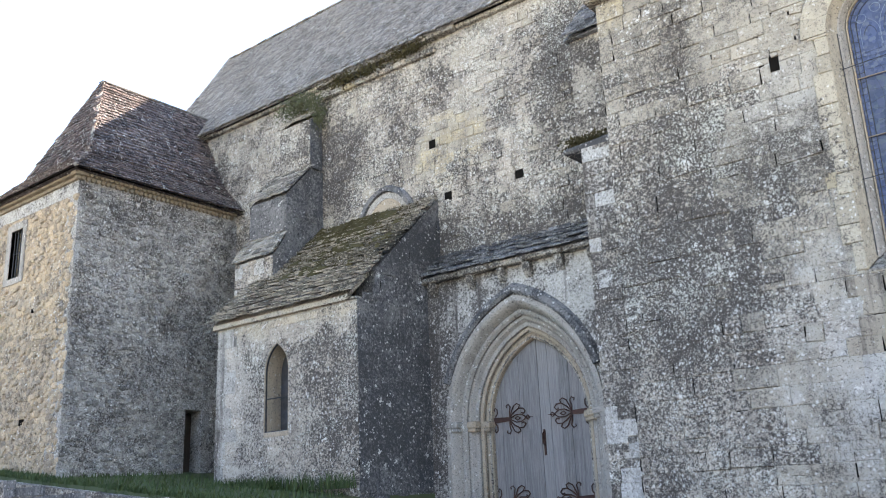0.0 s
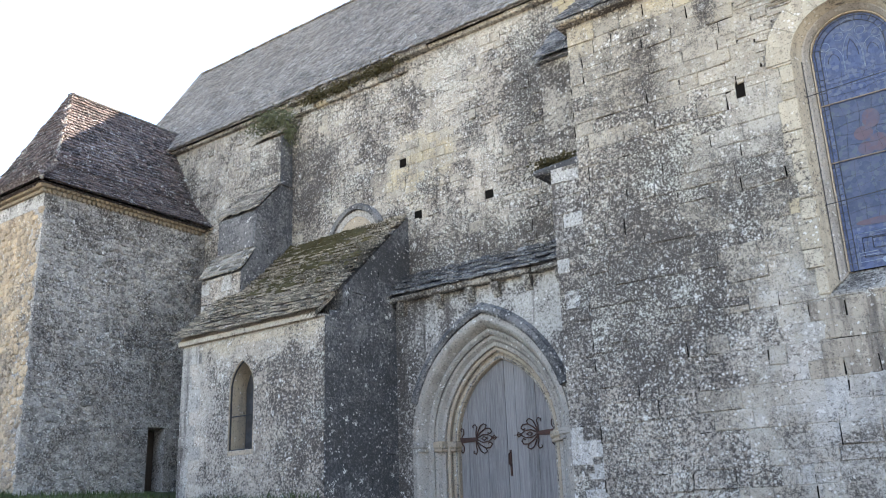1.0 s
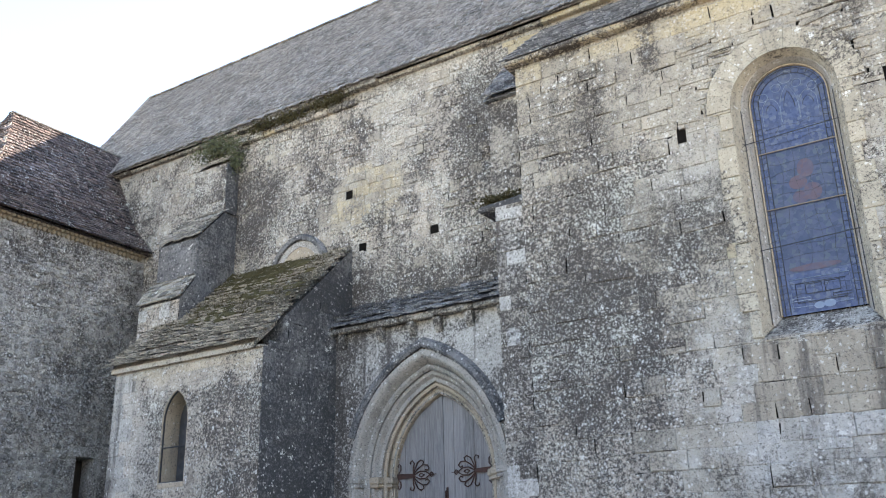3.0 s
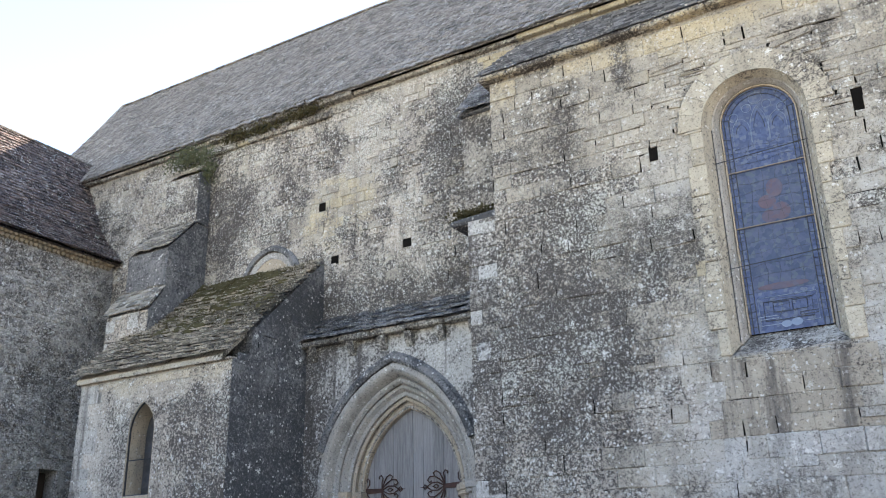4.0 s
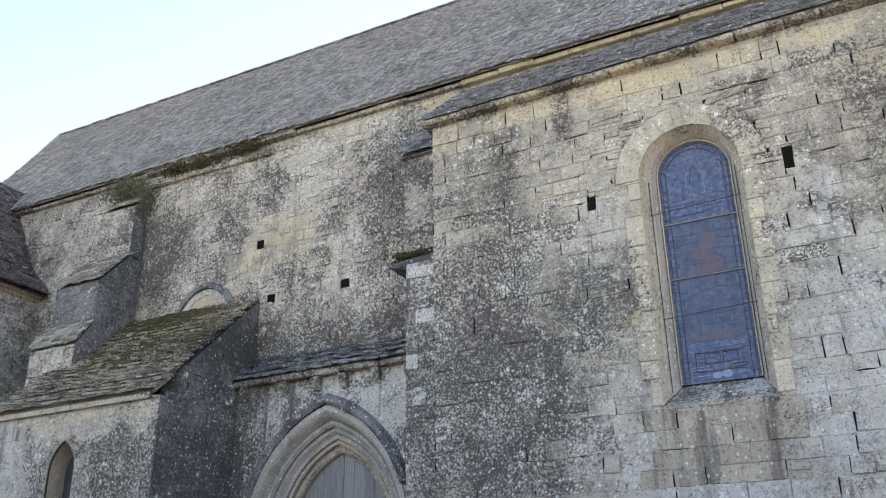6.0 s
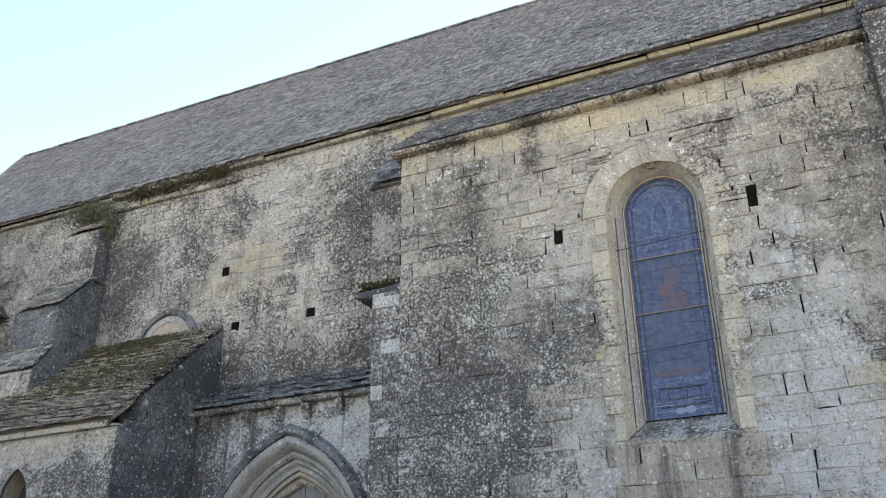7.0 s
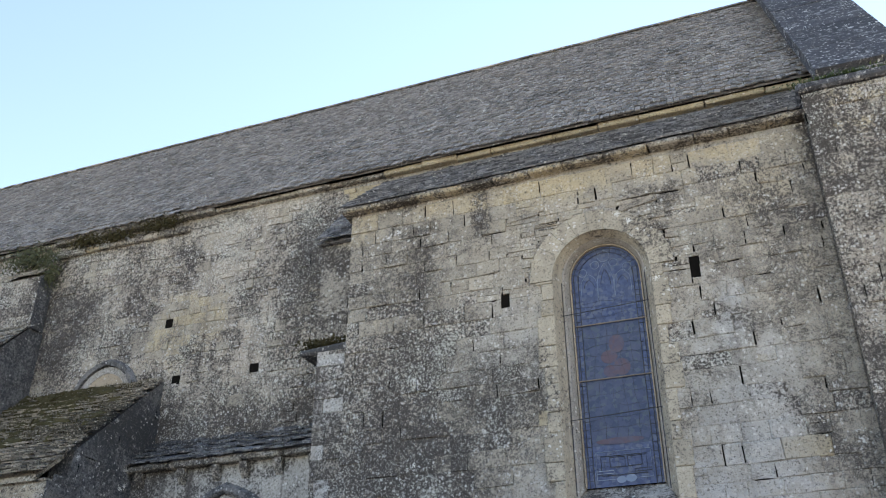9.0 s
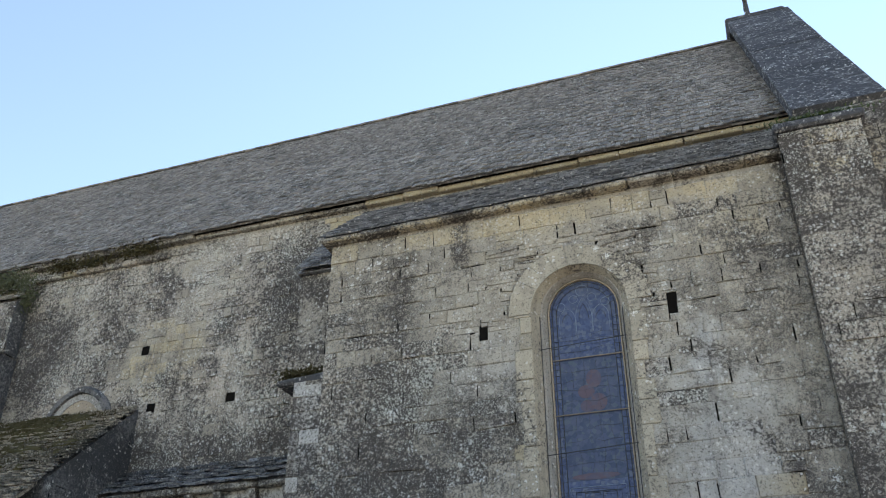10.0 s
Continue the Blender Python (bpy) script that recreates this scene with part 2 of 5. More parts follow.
def plain(name, a, b, scale=8.0, rough=0.85, metal=0.0, relief=0.3, spec=0.3, vec=(1, 1, 1)):
    s = Nodes(name)
    v = s.stretch(*vec)
    n, g = s.noise(scale, 5, 0.6, vec=v), s.noise(scale * 6, 3, 0.6, vec=v)
    col = s.mix(s.step(n, 0.3, 0.7), a, b)
    col = s.mix(s.math("MULTIPLY", s.step(g, 0.45, 0.75), 0.5), col, tuple(c * 0.5 for c in a))
    col = s.mix(s.math("MULTIPLY", s.math("FRACT", s.math("ADD", s.each, s.island)), 0.35), col, tuple(min(1, c * 1.5) for c in b))
    return s.done(col, rough, s.math("ADD", n, g), relief, 0.01, metal, spec)


MAT["wood"] = plain("weathered_grey_oak", (0.135, 0.13, 0.13), (0.25, 0.24, 0.235), 3.0, 0.8, relief=0.5, vec=(14, 14, 0.7))
MAT["old_wood"] = plain("brown_plank", (0.10, 0.075, 0.06), (0.14, 0.105, 0.08), 3.0, 0.85, relief=0.5, vec=(12, 12, 0.8))
MAT["iron"] = plain("rusty_wrought_iron", (0.045, 0.028, 0.024), (0.075, 0.04, 0.032), 14, 0.75, 0.3)
MAT["lead"] = plain("dark_lead", (0.03, 0.032, 0.036), (0.05, 0.052, 0.058), 14, 0.6, 0.3)
MAT["bar"] = plain("tan_saddle_bar", (0.17, 0.145, 0.125), (0.22, 0.185, 0.155), 14, 0.7, 0.2)
MAT["moss"] = plain("dry_moss", (0.045, 0.042, 0.02), (0.075, 0.064, 0.034), 10, 0.95, relief=0.8, spec=0.1)
MAT["leaf"] = plain("green_leaf", (0.035, 0.06, 0.018), (0.06, 0.085, 0.028), 3, 0.7, relief=0.1)
MAT["herb"] = plain("grey_green_herb", (0.06, 0.075, 0.035), (0.10, 0.105, 0.06), 3, 0.8, relief=0.1)
MAT["soil"] = plain("worn_gravel_ground", (0.23, 0.20, 0.16), (0.28, 0.25, 0.20), 1.2, 0.95, relief=0.6)
MAT["turf"] = plain("turf", (0.04, 0.055, 0.02), (0.06, 0.07, 0.03), 1.5, 0.95, relief=0.6)
# near-black colour that stands in for shade in joints, holes and rooms
MAT["dark"] = plain("black_for_shade", (0.007, 0.0065, 0.006), (0.011, 0.010, 0.009), 2, 0.95, spec=0.0)
MAT["genoise"] = plain("ochre_eave_tile", (0.20, 0.162, 0.118), (0.26, 0.215, 0.16), 5, 0.9)


def pane_glass(name, a, b, c, scale=9.0):
    """Coloured leaded glass seen from outside: dull, dusty, slightly glossy."""
    s = Nodes(name)
    cell = s.n.new("ShaderNodeSeparateColor")
    s.l.new(s.cells(scale, out="Color"), cell.inputs[0])
    n = s.noise(5, 4, 0.6)
    col = s.mix(s.step(cell.outputs[0], 0.2, 0.8), a, b)
    col = s.mix(s.math("MULTIPLY", s.step(cell.outputs[1], 0.7, 0.9), 0.7), col, c)
    col = s.mix(s.math("MULTIPLY", s.step(n, 0.4, 0.7), 0.28), col, (0.12, 0.14, 0.18))
    return s.done(col, s.step(n, -0.6, 1.6), s.math("ADD", s.noise(14, 2), cell.outputs[2]), 0.15, 0.01, 0.0, 0.5)


MAT["glass_blue"] = pane_glass("blue_leaded_glass", (0.022, 0.042, 0.115), (0.05, 0.075, 0.165), (0.11, 0.135, 0.19), 22.0)
MAT["glass_deep"] = pane_glass("deep_blue_glass", (0.018, 0.034, 0.085), (0.04, 0.055, 0.115), (0.06, 0.085, 0.11), 16.0)
MAT["glass_red"] = pane_glass("dull_red_glass", (0.08, 0.047, 0.065), (0.06, 0.045, 0.078), (0.065, 0.055, 0.09), 14.0)
MAT["glass_pale"] = pane_glass("pale_blue_glass", (0.16, 0.22, 0.32), (0.22, 0.28, 0.38), (0.25, 0.30, 0.36))
MAT["glass_dark"] = pane_glass("dusty_dark_glass", (0.03, 0.032, 0.035), (0.05, 0.05, 0.052), (0.06, 0.06, 0.06))


# ---- building helpers ----
def mesh_of(name, verts, faces, mats, index=None, smooth=False):
    me = bpy.data.meshes.new(name)
    me.from_pydata([tuple(map(float, v)) for v in verts], [], [tuple(map(int, f)) for f in faces])
    for m in mats:
        me.materials.append(m)
    if index is not None:
        me.polygons.foreach_set("material_index", np.asarray(index, dtype=np.int32))
    if smooth:
        me.polygons.foreach_set("use_smooth", [True] * len(me.polygons))
    me.update()
    return me


def thing(name, label, category, at=(0, 0, 0), group="", kind=""):
    ob = new(name)
    ob.location = at
    ob.empty_display_size = 0.2
    return tagged(ob, label, category, group, kind)


def part(name, me, parent=None, label="", at=None):
    """Links a mesh as one object under its thing; world coordinates stay."""
    ob = new(name, me)
    if parent is not None:
        ob.parent = parent
        ob.matrix_parent_inverse = Matrix.Translation(-parent.location) if parent.type == "EMPTY" else Matrix()
    if at is not None:
        ob.matrix_basis = at
    return tagged(ob, label) if label else ob


class Build:
    """Gathers vertices and faces for one mesh."""

    def __init__(self):
        self.v, self.f, self.i = [], [], []

    def add(self, verts, faces, mat=0):
        n = len(self.v)
        self.v += [tuple(v) for v in verts]
        self.f += [tuple(a + n for a in f) for f in faces]
        self.i += [mat] * len(faces)
        return self

    def quad(self, a, b, c, d, mat=0):
        return self.add((a, b, c, d), [(0, 1, 2, 3)], mat)

    def box(self, x0, x1, y0, y1, z0, z1, mat=0, cut=0.0, jit=0.0):
        """A box with chamfered edges."""
        c = (Vector((x0, y0, z0)) + Vector((x1, y1, z1))) / 2
        h = (Vector((x1, y1, z1)) - Vector((x0, y0, z0))) / 2
        if cut <= 0:
            v = [(c.x + sx * h.x, c.y + sy * h.y, c.z + sz * h.z) for sx in (-1, 1) for sy in (-1, 1) for sz in (-1, 1)]
            return self.add(v, [(0, 1, 3, 2), (4, 6, 7, 5), (0, 4, 5, 1), (2, 3, 7, 6), (0, 2, 6, 4), (1, 5, 7, 3)], mat)
        bm = bmesh.new()
        bmesh.ops.create_cube(bm, size=1.0)
        for w in bm.verts:
            w.co = Vector((c.x + 2 * h.x * w.co.x, c.y + 2 * h.y * w.co.y, c.z + 2 * h.z * w.co.z)) + Vector([random.uniform(-jit, jit) for _ in range(3)])
        bmesh.ops.bevel(bm, geom=bm.edges[:], offset=min(cut, h.x * 0.6, h.y * 0.6, h.z * 0.6), segments=1, affect="EDGES", profile=0.5)
        bm.verts.index_update()
        self.add([w.co[:] for w in bm.verts], [[w.index for w in f.verts] for f in bm.faces], mat)
        bm.free()
        return self

    def prism(self, outline, lift, mat=0):
        """A solid from a planar outline (3D points) pushed along lift."""
        n, lift = len(outline), Vector(lift)
        a = [Vector(p) for p in outline]
        self.add([*a, *(p + lift for p in a)], [tuple(range(n)), tuple(range(2 * n - 1, n - 1, -1)), *((k, (k + 1) % n, n + (k + 1) % n, n + k) for k in range(n))], mat)
        return self

    def tube(self, pts, r, sides=6, mat=0, taper=None):
        pts = [Vector(p) for p in pts]
        rings = []
        for k, p in enumerate(pts):
            d = (pts[min(k + 1, len(pts) - 1)] - pts[max(k - 1, 0)]).normalized()
            a = d.orthogonal().normalized() if k == 0 else (last - d * last.dot(d)).normalized()
            last = a
            b = d.cross(a)
            rr = r if taper is None else r * (1 + (taper - 1) * k / (len(pts) - 1))
            rings.append([p + rr * (a * math.cos(2 * math.pi * j / sides) + b * math.sin(2 * math.pi * j / sides)) for j in range(sides)])
        n = len(pts)
        faces = [(k * sides + j, k * sides + (j + 1) % sides, (k + 1) * sides + (j + 1) % sides, (k + 1) * sides + j) for k in range(n - 1) for j in range(sides)]
        faces += [tuple(range(sides - 1, -1, -1)), tuple((n - 1) * sides + j for j in range(sides))]
        return self.add([v for ring in rings for v in ring], faces, mat)

    def mesh(self, name, *mats, smooth=False, clean=True, weld=False):
        me = mesh_of(name, self.v, self.f, [MAT[m] for m in mats], self.i, smooth)
        if clean:
            bm = bmesh.new()
            bm.from_mesh(me)
            if weld:
                bmesh.ops.remove_doubles(bm, verts=bm.verts, dist=1e-4)
            bmesh.ops.recalc_face_normals(bm, faces=bm.faces)
            bm.to_mesh(me)
            bm.free()
        return me


def pointed(c, a, spring, apex, n=10):
    """Points (x, z) of a pointed arch from its left foot to its right foot."""
    h = apex - spring
    r = (a * a + h * h) / (2 * a)
    top = math.atan2(h, r - a)
    left = [(c - a + r - r * math.cos(top * k / n), spring + r * math.sin(top * k / n)) for k in range(n + 1)]
    return left + [(2 * c - x, z) for x, z in left[-2::-1]]


def rounded(c, a, spring, n=20):
    return [(c - a * math.cos(math.pi * k / n), spring + a * math.sin(math.pi * k / n)) for k in range(n + 1)]


def pierced(x0, x1, z0, z1, y0, y1, openings, mat=0):
    """A wall along x from face y0 to face y1, with openings (head polyline, foot) going right through."""
    b = Build()
    xs = sorted({x0, x1, *(x for top, _ in openings for x, _ in top)})
    for xa, xb in zip(xs, xs[1:]):
        if xb - xa < 1e-6:
            continue
        hole = next(((top, foot) for top, foot in openings if top[0][0] - 1e-6 <= xa and xb <= top[-1][0] + 1e-6), None)
        if hole is None:
            b.box(xa, xb, y0, y1, z0, z1, mat)
            continue
        top, foot = hole
        za = next(z for x, z in top if abs(x - xa) < 1e-6)
        zb = next(z for x, z in reversed(top) if abs(x - xb) < 1e-6)
        if foot > z0:
            b.box(xa, xb, y0, y1, z0, foot, mat)
        b.prism([(xa, y0, za), (xb, y0, zb), (xb, y0, z1), (xa, y0, z1)], (0, y1 - y0, 0), mat)
    return b


def sweep(path, profile, mat=0, close=False):
    """A moulding along a path (x, z) in an upright plane: profile points are (outward, depth), depth along +y."""
    b, rings = Build(), []
    p = [Vector((x, 0, z)) for x, z in path]
    for k, q in enumerate(p):
        d0 = (q - p[k - 1]).normalized() if k else (p[1] - q).normalized()
        d1 = (p[k + 1] - q).normalized() if k + 1 < len(p) else d0
        n0, n1 = Vector((-d0.z, 0, d0.x)), Vector((-d1.z, 0, d1.x))
        n = (n0 + n1).normalized()
        n = n / max(0.5, n.dot(n0))
        rings.append([(q.x + n.x * o, y, q.z + n.z * o) for o, y in profile])
    m = len(profile)
    faces = [(k * m + j, k * m + (j + 1) % m, (k + 1) * m + (j + 1) % m, (k + 1) * m + j) for k in range(len(p) - 1) for j in range(m if close else m - 1)]
    if close:
        faces += [tuple(range(m)), tuple((len(p) - 1) * m + j for j in range(m - 1, -1, -1))]
    return b.add([v for r in rings for v in r], faces, mat)


def courses(length, z0, z1, heights, widths, rng):
    """Rows of stones as (u0, u1, z0, z1), with uneven courses."""
    out, z = [], z0
    while z < z1 - 0.03:
        h = min(rng.uniform(*heights), z1 - z)
        if z1 - z - h < 0.06:
            h = z1 - z
        u = -rng.uniform(0, widths[0])
        while u < length:
            w = rng.uniform(*widths)
            a, b = max(0, u), min(length, u + w)
            u += w
            if b - a <= 0.05:
                continue
            if h > 0.21 and b - a < 0.5 and rng.random() < 0.13:
                m = z + h * rng.uniform(0.4, 0.6)
                out += [(a, b, z, m), (a, b, m, z + h)]
            else:
                out.append((a, b, z, z + h))
        z += h
    return out


def around(rows, u0, u1, z0, z1):
    """Cuts the stones so that none covers the rectangle u0..u1, z0..z1."""
    out = []
    for a, b, za, zb in rows:
        if a >= u1 or b <= u0 or za >= z1 or zb <= z0:
            out.append((a, b, za, zb))
            continue
        if a < u0 - 0.03:
            out.append((a, u0, za, zb))
        if b > u1 + 0.03:
            out.append((u1, b, za, zb))
        m0, m1 = max(a, u0), min(b, u1)
        if za < z0 - 0.03:
            out.append((m0, m1, za, z0))
        if zb > z1 + 0.03:
            out.append((m0, m1, z1, zb))
    return out


def round_arch(rows, start, top, foot, grow):
    """Cuts the stones back to the outline of an opening, grown by a margin."""
    out = []
    c = (top[0][0] + top[-1][0]) / 2
    head = min(z for _, z in top)
    fine = []
    for a, b, za, zb in rows:
        cut = 3 if zb > head and za < max(z for _, z in top) + grow and a + start < top[-1][0] + grow and b + start > top[0][0] - grow else 1
        fine += [(a, b, za + (zb - za) * k / cut, za + (zb - za) * (k + 1) / cut) for k in range(cut)]
    rows = fine
    for a, b, za, zb in rows:
        if zb <= foot:
            out.append((a, b, za, zb))
            continue
        if za < foot - 0.04 and a + start < top[-1][0] + grow and b + start > top[0][0] - grow:
            out.append((a, b, za, foot))
            za = foot
        half = 0.0
        for x, z in top:
            if z + grow >= za:
                half = max(half, abs(x - c) + grow)
        lo, hi = c - half - start, c + half - start
        if half == 0.0 or b <= lo or a >= hi:
            out.append((a, b, za, zb))
            continue
        if a < lo - 0.05:
            out.append((a, lo, za, zb))
        if b > hi + 0.05:
            out.append((hi, b, za, zb))
    return out


UNIT = {}


def unit_stone(k, mat):
    """One of a few dressed stones of unit size, its back open; copies share the mesh."""
    key = (k, mat)
    if key not in UNIT:
        rng = random.Random(k)
        j = lambda a: rng.uniform(-a, a)
        base = [(-0.5, 0, -0.5), (0.5, 0, -0.5), (0.5, 0, 0.5), (-0.5, 0, 0.5)]
        mid = [(x * 0.985 + j(0.02), -0.7, z * 0.98 + j(0.03)) for x, _, z in base]
        top = [(x * 0.93 + j(0.025), -1 - j(0.25), z * 0.90 + j(0.035)) for x, _, z in base]
        ring = lambda a, b: [(a + i, a + (i + 1) % 4, b + (i + 1) % 4, b + i) for i in range(4)]
        UNIT[key] = mesh_of("stone", base + mid + top, [*ring(0, 4), *ring(4, 8), (8, 9, 10, 11)], [MAT[mat]])
    return UNIT[key]


def masonry(parent, origin, along, out, rows, choose, keep=None, near=None, proud=(0.006, 0.022), gap=0.006, seed=1, piece="stone", limit=300, level=0.0, twist=0.012, cracks=0.12, wave=0.0):
    """Stones laid on a wall face: those that near() picks are parts of their own, the rest is one mesh."""
    rng = random.Random(seed)
    o, u, n = Vector(origin), Vector(along).normalized(), Vector(out).normalized()
    rest, mats, made = Build(), [], 0
    basis = Matrix((u, -n, Vector((0, 0, 1)))).transposed().to_4x4()
    sway = lambda e, q: wave * (math.sin(1.1 * e + 0.7 * q + seed) + 0.6 * math.sin(2.7 * e - 1.3 * q))
    for a, b, za, zb in rows:
        mid = o + u * (a + b) / 2 + Vector((0, 0, (za + zb) / 2))
        if keep and not keep(a, b, za, zb):
            continue
        m = choose(mid.x, mid.y, mid.z, rng)
        if m is None:
            continue
        slack = gap * rng.choice((0.15, 0.2, 0.3, 0.5, 0.9))
        p = (rng.uniform(*proud) if rng.random() < 0.55 else proud[0] * rng.uniform(0.5, 1.5)) + level
        turn, shear = rng.uniform(-twist, twist), 0.0
        chance, wide = cracks(mid.x, mid.z) if callable(cracks) else (cracks, 0.014)
        if rng.random() < chance:
            # open joint: stone stands back from its neighbour, flat black slit paints the shade
            open_by = wide * rng.uniform(0.5, 1.5)
            if "dark" not in mats:
                mats.append("dark")
            if rng.random() < 0.8:
                lo, hi = za + (zb - za) * rng.uniform(0.0, 0.35), zb - (zb - za) * rng.uniform(0.0, 0.2)
                slit = [(a - 0.012, lo), (a + open_by, lo), (a + open_by + 0.012, hi), (a - 0.012, hi)]
                a += open_by * 0.55
                shear = open_by * rng.choice((1, 1, -1)) * rng.uniform(0.4, 1.0)
            else:
                lo, hi = a + (b - a) * rng.uniform(0.0, 0.6), b - (b - a) * rng.uniform(0.0, 0.3)
                open_by *= 0.5
                slit = [(lo, za - 0.006), (hi, za - 0.01), (hi, za + open_by + 0.012), (lo, za + open_by * 0.4)]
                za += open_by
            rest.add([o + u * e + Vector((0, 0, q + sway(e, q))) + n * (0.0035 + level) for e, q in slit], [(0, 1, 2, 3)], mats.index("dark"))
            p += 0.008
            turn *= 1.6
            mid = o + u * (a + b) / 2 + Vector((0, 0, (za + zb) / 2))
        w, h = b - a - slack, zb - za - gap * rng.choice((0.15, 0.3, 0.8))
        mid = mid + Vector((0, 0, sway((a + b) / 2, (za + zb) / 2)))
        slant = Matrix(((1, 0, -shear / h, 0), (0, 1, 0, 0), (0, 0, 1, 0), (0, 0, 0, 1)))
        place = Matrix.Translation(mid) @ basis @ Matrix.Rotation(turn, 4, "Y") @ slant @ Matrix.Diagonal((w, p + 0.004, h, 1))
        me = unit_stone(rng.randrange(14), m)
        if near and made < limit and near(mid.x, mid.y, mid.z):
            part(piece, me, parent, at=place)
            made += 1
            continue
        if m not in mats:
            mats.append(m)
        rest.add([place @ v.co for v in me.vertices], [tuple(f.vertices) for f in me.polygons], mats.index(m))
    if rest.v:
        tagged(part("stonework", rest.mesh("stonework", *mats, clean=False), parent), kind="stuff")


def rubble(parent, origin, along, out, length, z0, z1, cell, mat, keep=None, near=None, seed=1, limit=300):
    """Uncoursed rubble: rounded stones in jittered places, a little proud of the mortar."""
    rng = random.Random(seed)
    o, u, n = Vector(origin), Vector(along).normalized(), Vector(out).normalized()
    basis = Matrix((u, -n, Vector((0, 0, 1)))).transposed().to_4x4()
    kinds = []
    for k in range(7):
        m = 8
        rim = [(0.5 * math.cos(2 * math.pi * q / m) * rng.uniform(0.8, 1.1), 0, 0.5 * math.sin(2 * math.pi * q / m) * rng.uniform(0.8, 1.1)) for q in range(m)]
        top = [(x * 0.72, -1 + rng.uniform(-0.2, 0.2), z * 0.70) for x, _, z in rim]
        kinds.append(mesh_of("rubble_stone", rim + top, [*((q, (q + 1) % m, m + (q + 1) % m, m + q) for q in range(m)), tuple(range(m, 2 * m))], [MAT[mat]]))
    rest, made, row, z = Build(), 0, 0, z0
    while z < z1:
        a = cell[0] * (0.5 if row % 2 else 0.0)
        while a < length:
            c, h = a + rng.uniform(-0.25, 0.25) * cell[0], z + rng.uniform(-0.25, 0.25) * cell[1]
            a += cell[0] * rng.uniform(0.85, 1.15)
            if not (0.06 < c < length - 0.06 and z0 < h < z1) or (keep and not keep(c, h)):
                continue
            w, t = cell[0] * rng.uniform(0.8, 1.5), cell[1] * rng.uniform(0.8, 1.5)
            place = Matrix.Translation(o + u * c + Vector((0, 0, h))) @ basis @ Matrix.Rotation(rng.uniform(-0.5, 0.5), 4, "Y") @ Matrix.Diagonal((w, rng.uniform(0.012, 0.045), t, 1))
            me, p = kinds[rng.randrange(7)], o + u * c + Vector((0, 0, h))
            if near and made < limit and near(p.x, p.y, p.z):
                part("rubble_stone", me, parent, at=place)
                made += 1
            else:
                rest.add([place @ v.co for v in me.vertices], [tuple(f.vertices) for f in me.polygons])
        z += cell[1] * 0.9
        row += 1
    if rest.v:
        tagged(part("rubble", rest.mesh("rubble", mat, clean=False), parent), kind="stuff")


def tiling(origin, along, up, size, tile, rng, keep=None, thick=0.022, lift=0.03, wander=0.01, mat=0, into=None):
    """Overlapping roof tiles on a slope: origin at the eave's start, size (length, run up the slope), tile (width, course)."""
    b = into or Build()
    o, u, v = Vector(origin), Vector(along).normalized(), Vector(up).normalized()
    n = u.cross(v).normalized()
    if n.z < 0:
        n = -n
    row, s = 0, -0.02
    while s < size[1]:
        x = -rng.uniform(0, tile[0])
        drop = rng.uniform(-wander, wander)
        while x < size[0]:
            w = tile[0] * rng.uniform(0.7, 1.35)
            x0, x1 = max(0, x), min(size[0], x + w)
            x += w
            if x1 - x0 < 0.03 or (keep and not keep((x0 + x1) / 2, s)):
                continue
            l, t, k = tile[1] * 1.7, thick * rng.uniform(0.7, 1.4), rng.uniform(-wander, wander)
            up0, up1 = lift + rng.uniform(0, 0.012), 0.004
            a0, a1 = s + drop + k, min(size[1], s + drop + k + l)
            g = 0.008
            p = [o + u * (x0 + g) + v * a0 + n * up0, o + u * (x1 - g) + v * (a0 + rng.uniform(-0.5, 0.5) * wander) + n * up0, o + u * (x1 - g) + v * a1 + n * up1, o + u * (x0 + g) + v * a1 + n * up1]
            q = [c + n * t for c in p]
            b.add([*p, *q], [(4, 5, 6, 7), (0, 1, 5, 4), (1, 2, 6, 5), (3, 0, 4, 7)], mat)
        s += tile[1] * rng.uniform(0.92, 1.08)
        row += 1
    return b


def pieces(b, parent, name, mats, limit, near, rest_name):
    """Splits gathered tiles (eight vertices each): the near ones are objects of their own, the rest one mesh."""
    rest, made = Build(), 0
    for k in range(len(b.v) // 8):
        vs = b.v[8 * k: 8 * k + 8]
        fs, mi = [(4, 5, 6, 7), (0, 1, 5, 4), (1, 2, 6, 5), (3, 0, 4, 7)], b.i[4 * k]
        if made < limit and near(Vector(vs[4])):
            part(name, mesh_of(name, vs, fs, [MAT[mats[mi]]]), parent)
            made += 1
        else:
            rest.add(vs, fs, mi)
    if rest.v:
        tagged(part(rest_name, rest.mesh(rest_name, *mats, clean=False), parent), kind="stuff")


# ---- ground ----
def rise(x, y):
    """Height of the ground: level by the camera, a terrace climbing westward behind the retaining wall."""
    back = min(1.0, max(0.0, (y - 8.75) / 0.3)) if y < 9.05 else 1.0
    top = 1.72 + max(0.0, -x - 11.5) * 0.105 + max(0.0, y - 9.0) * 0.03
    west = min(1.0, max(0.0, (-x - 10.9) / 0.5))
    return back * west * min(top, 2.75)


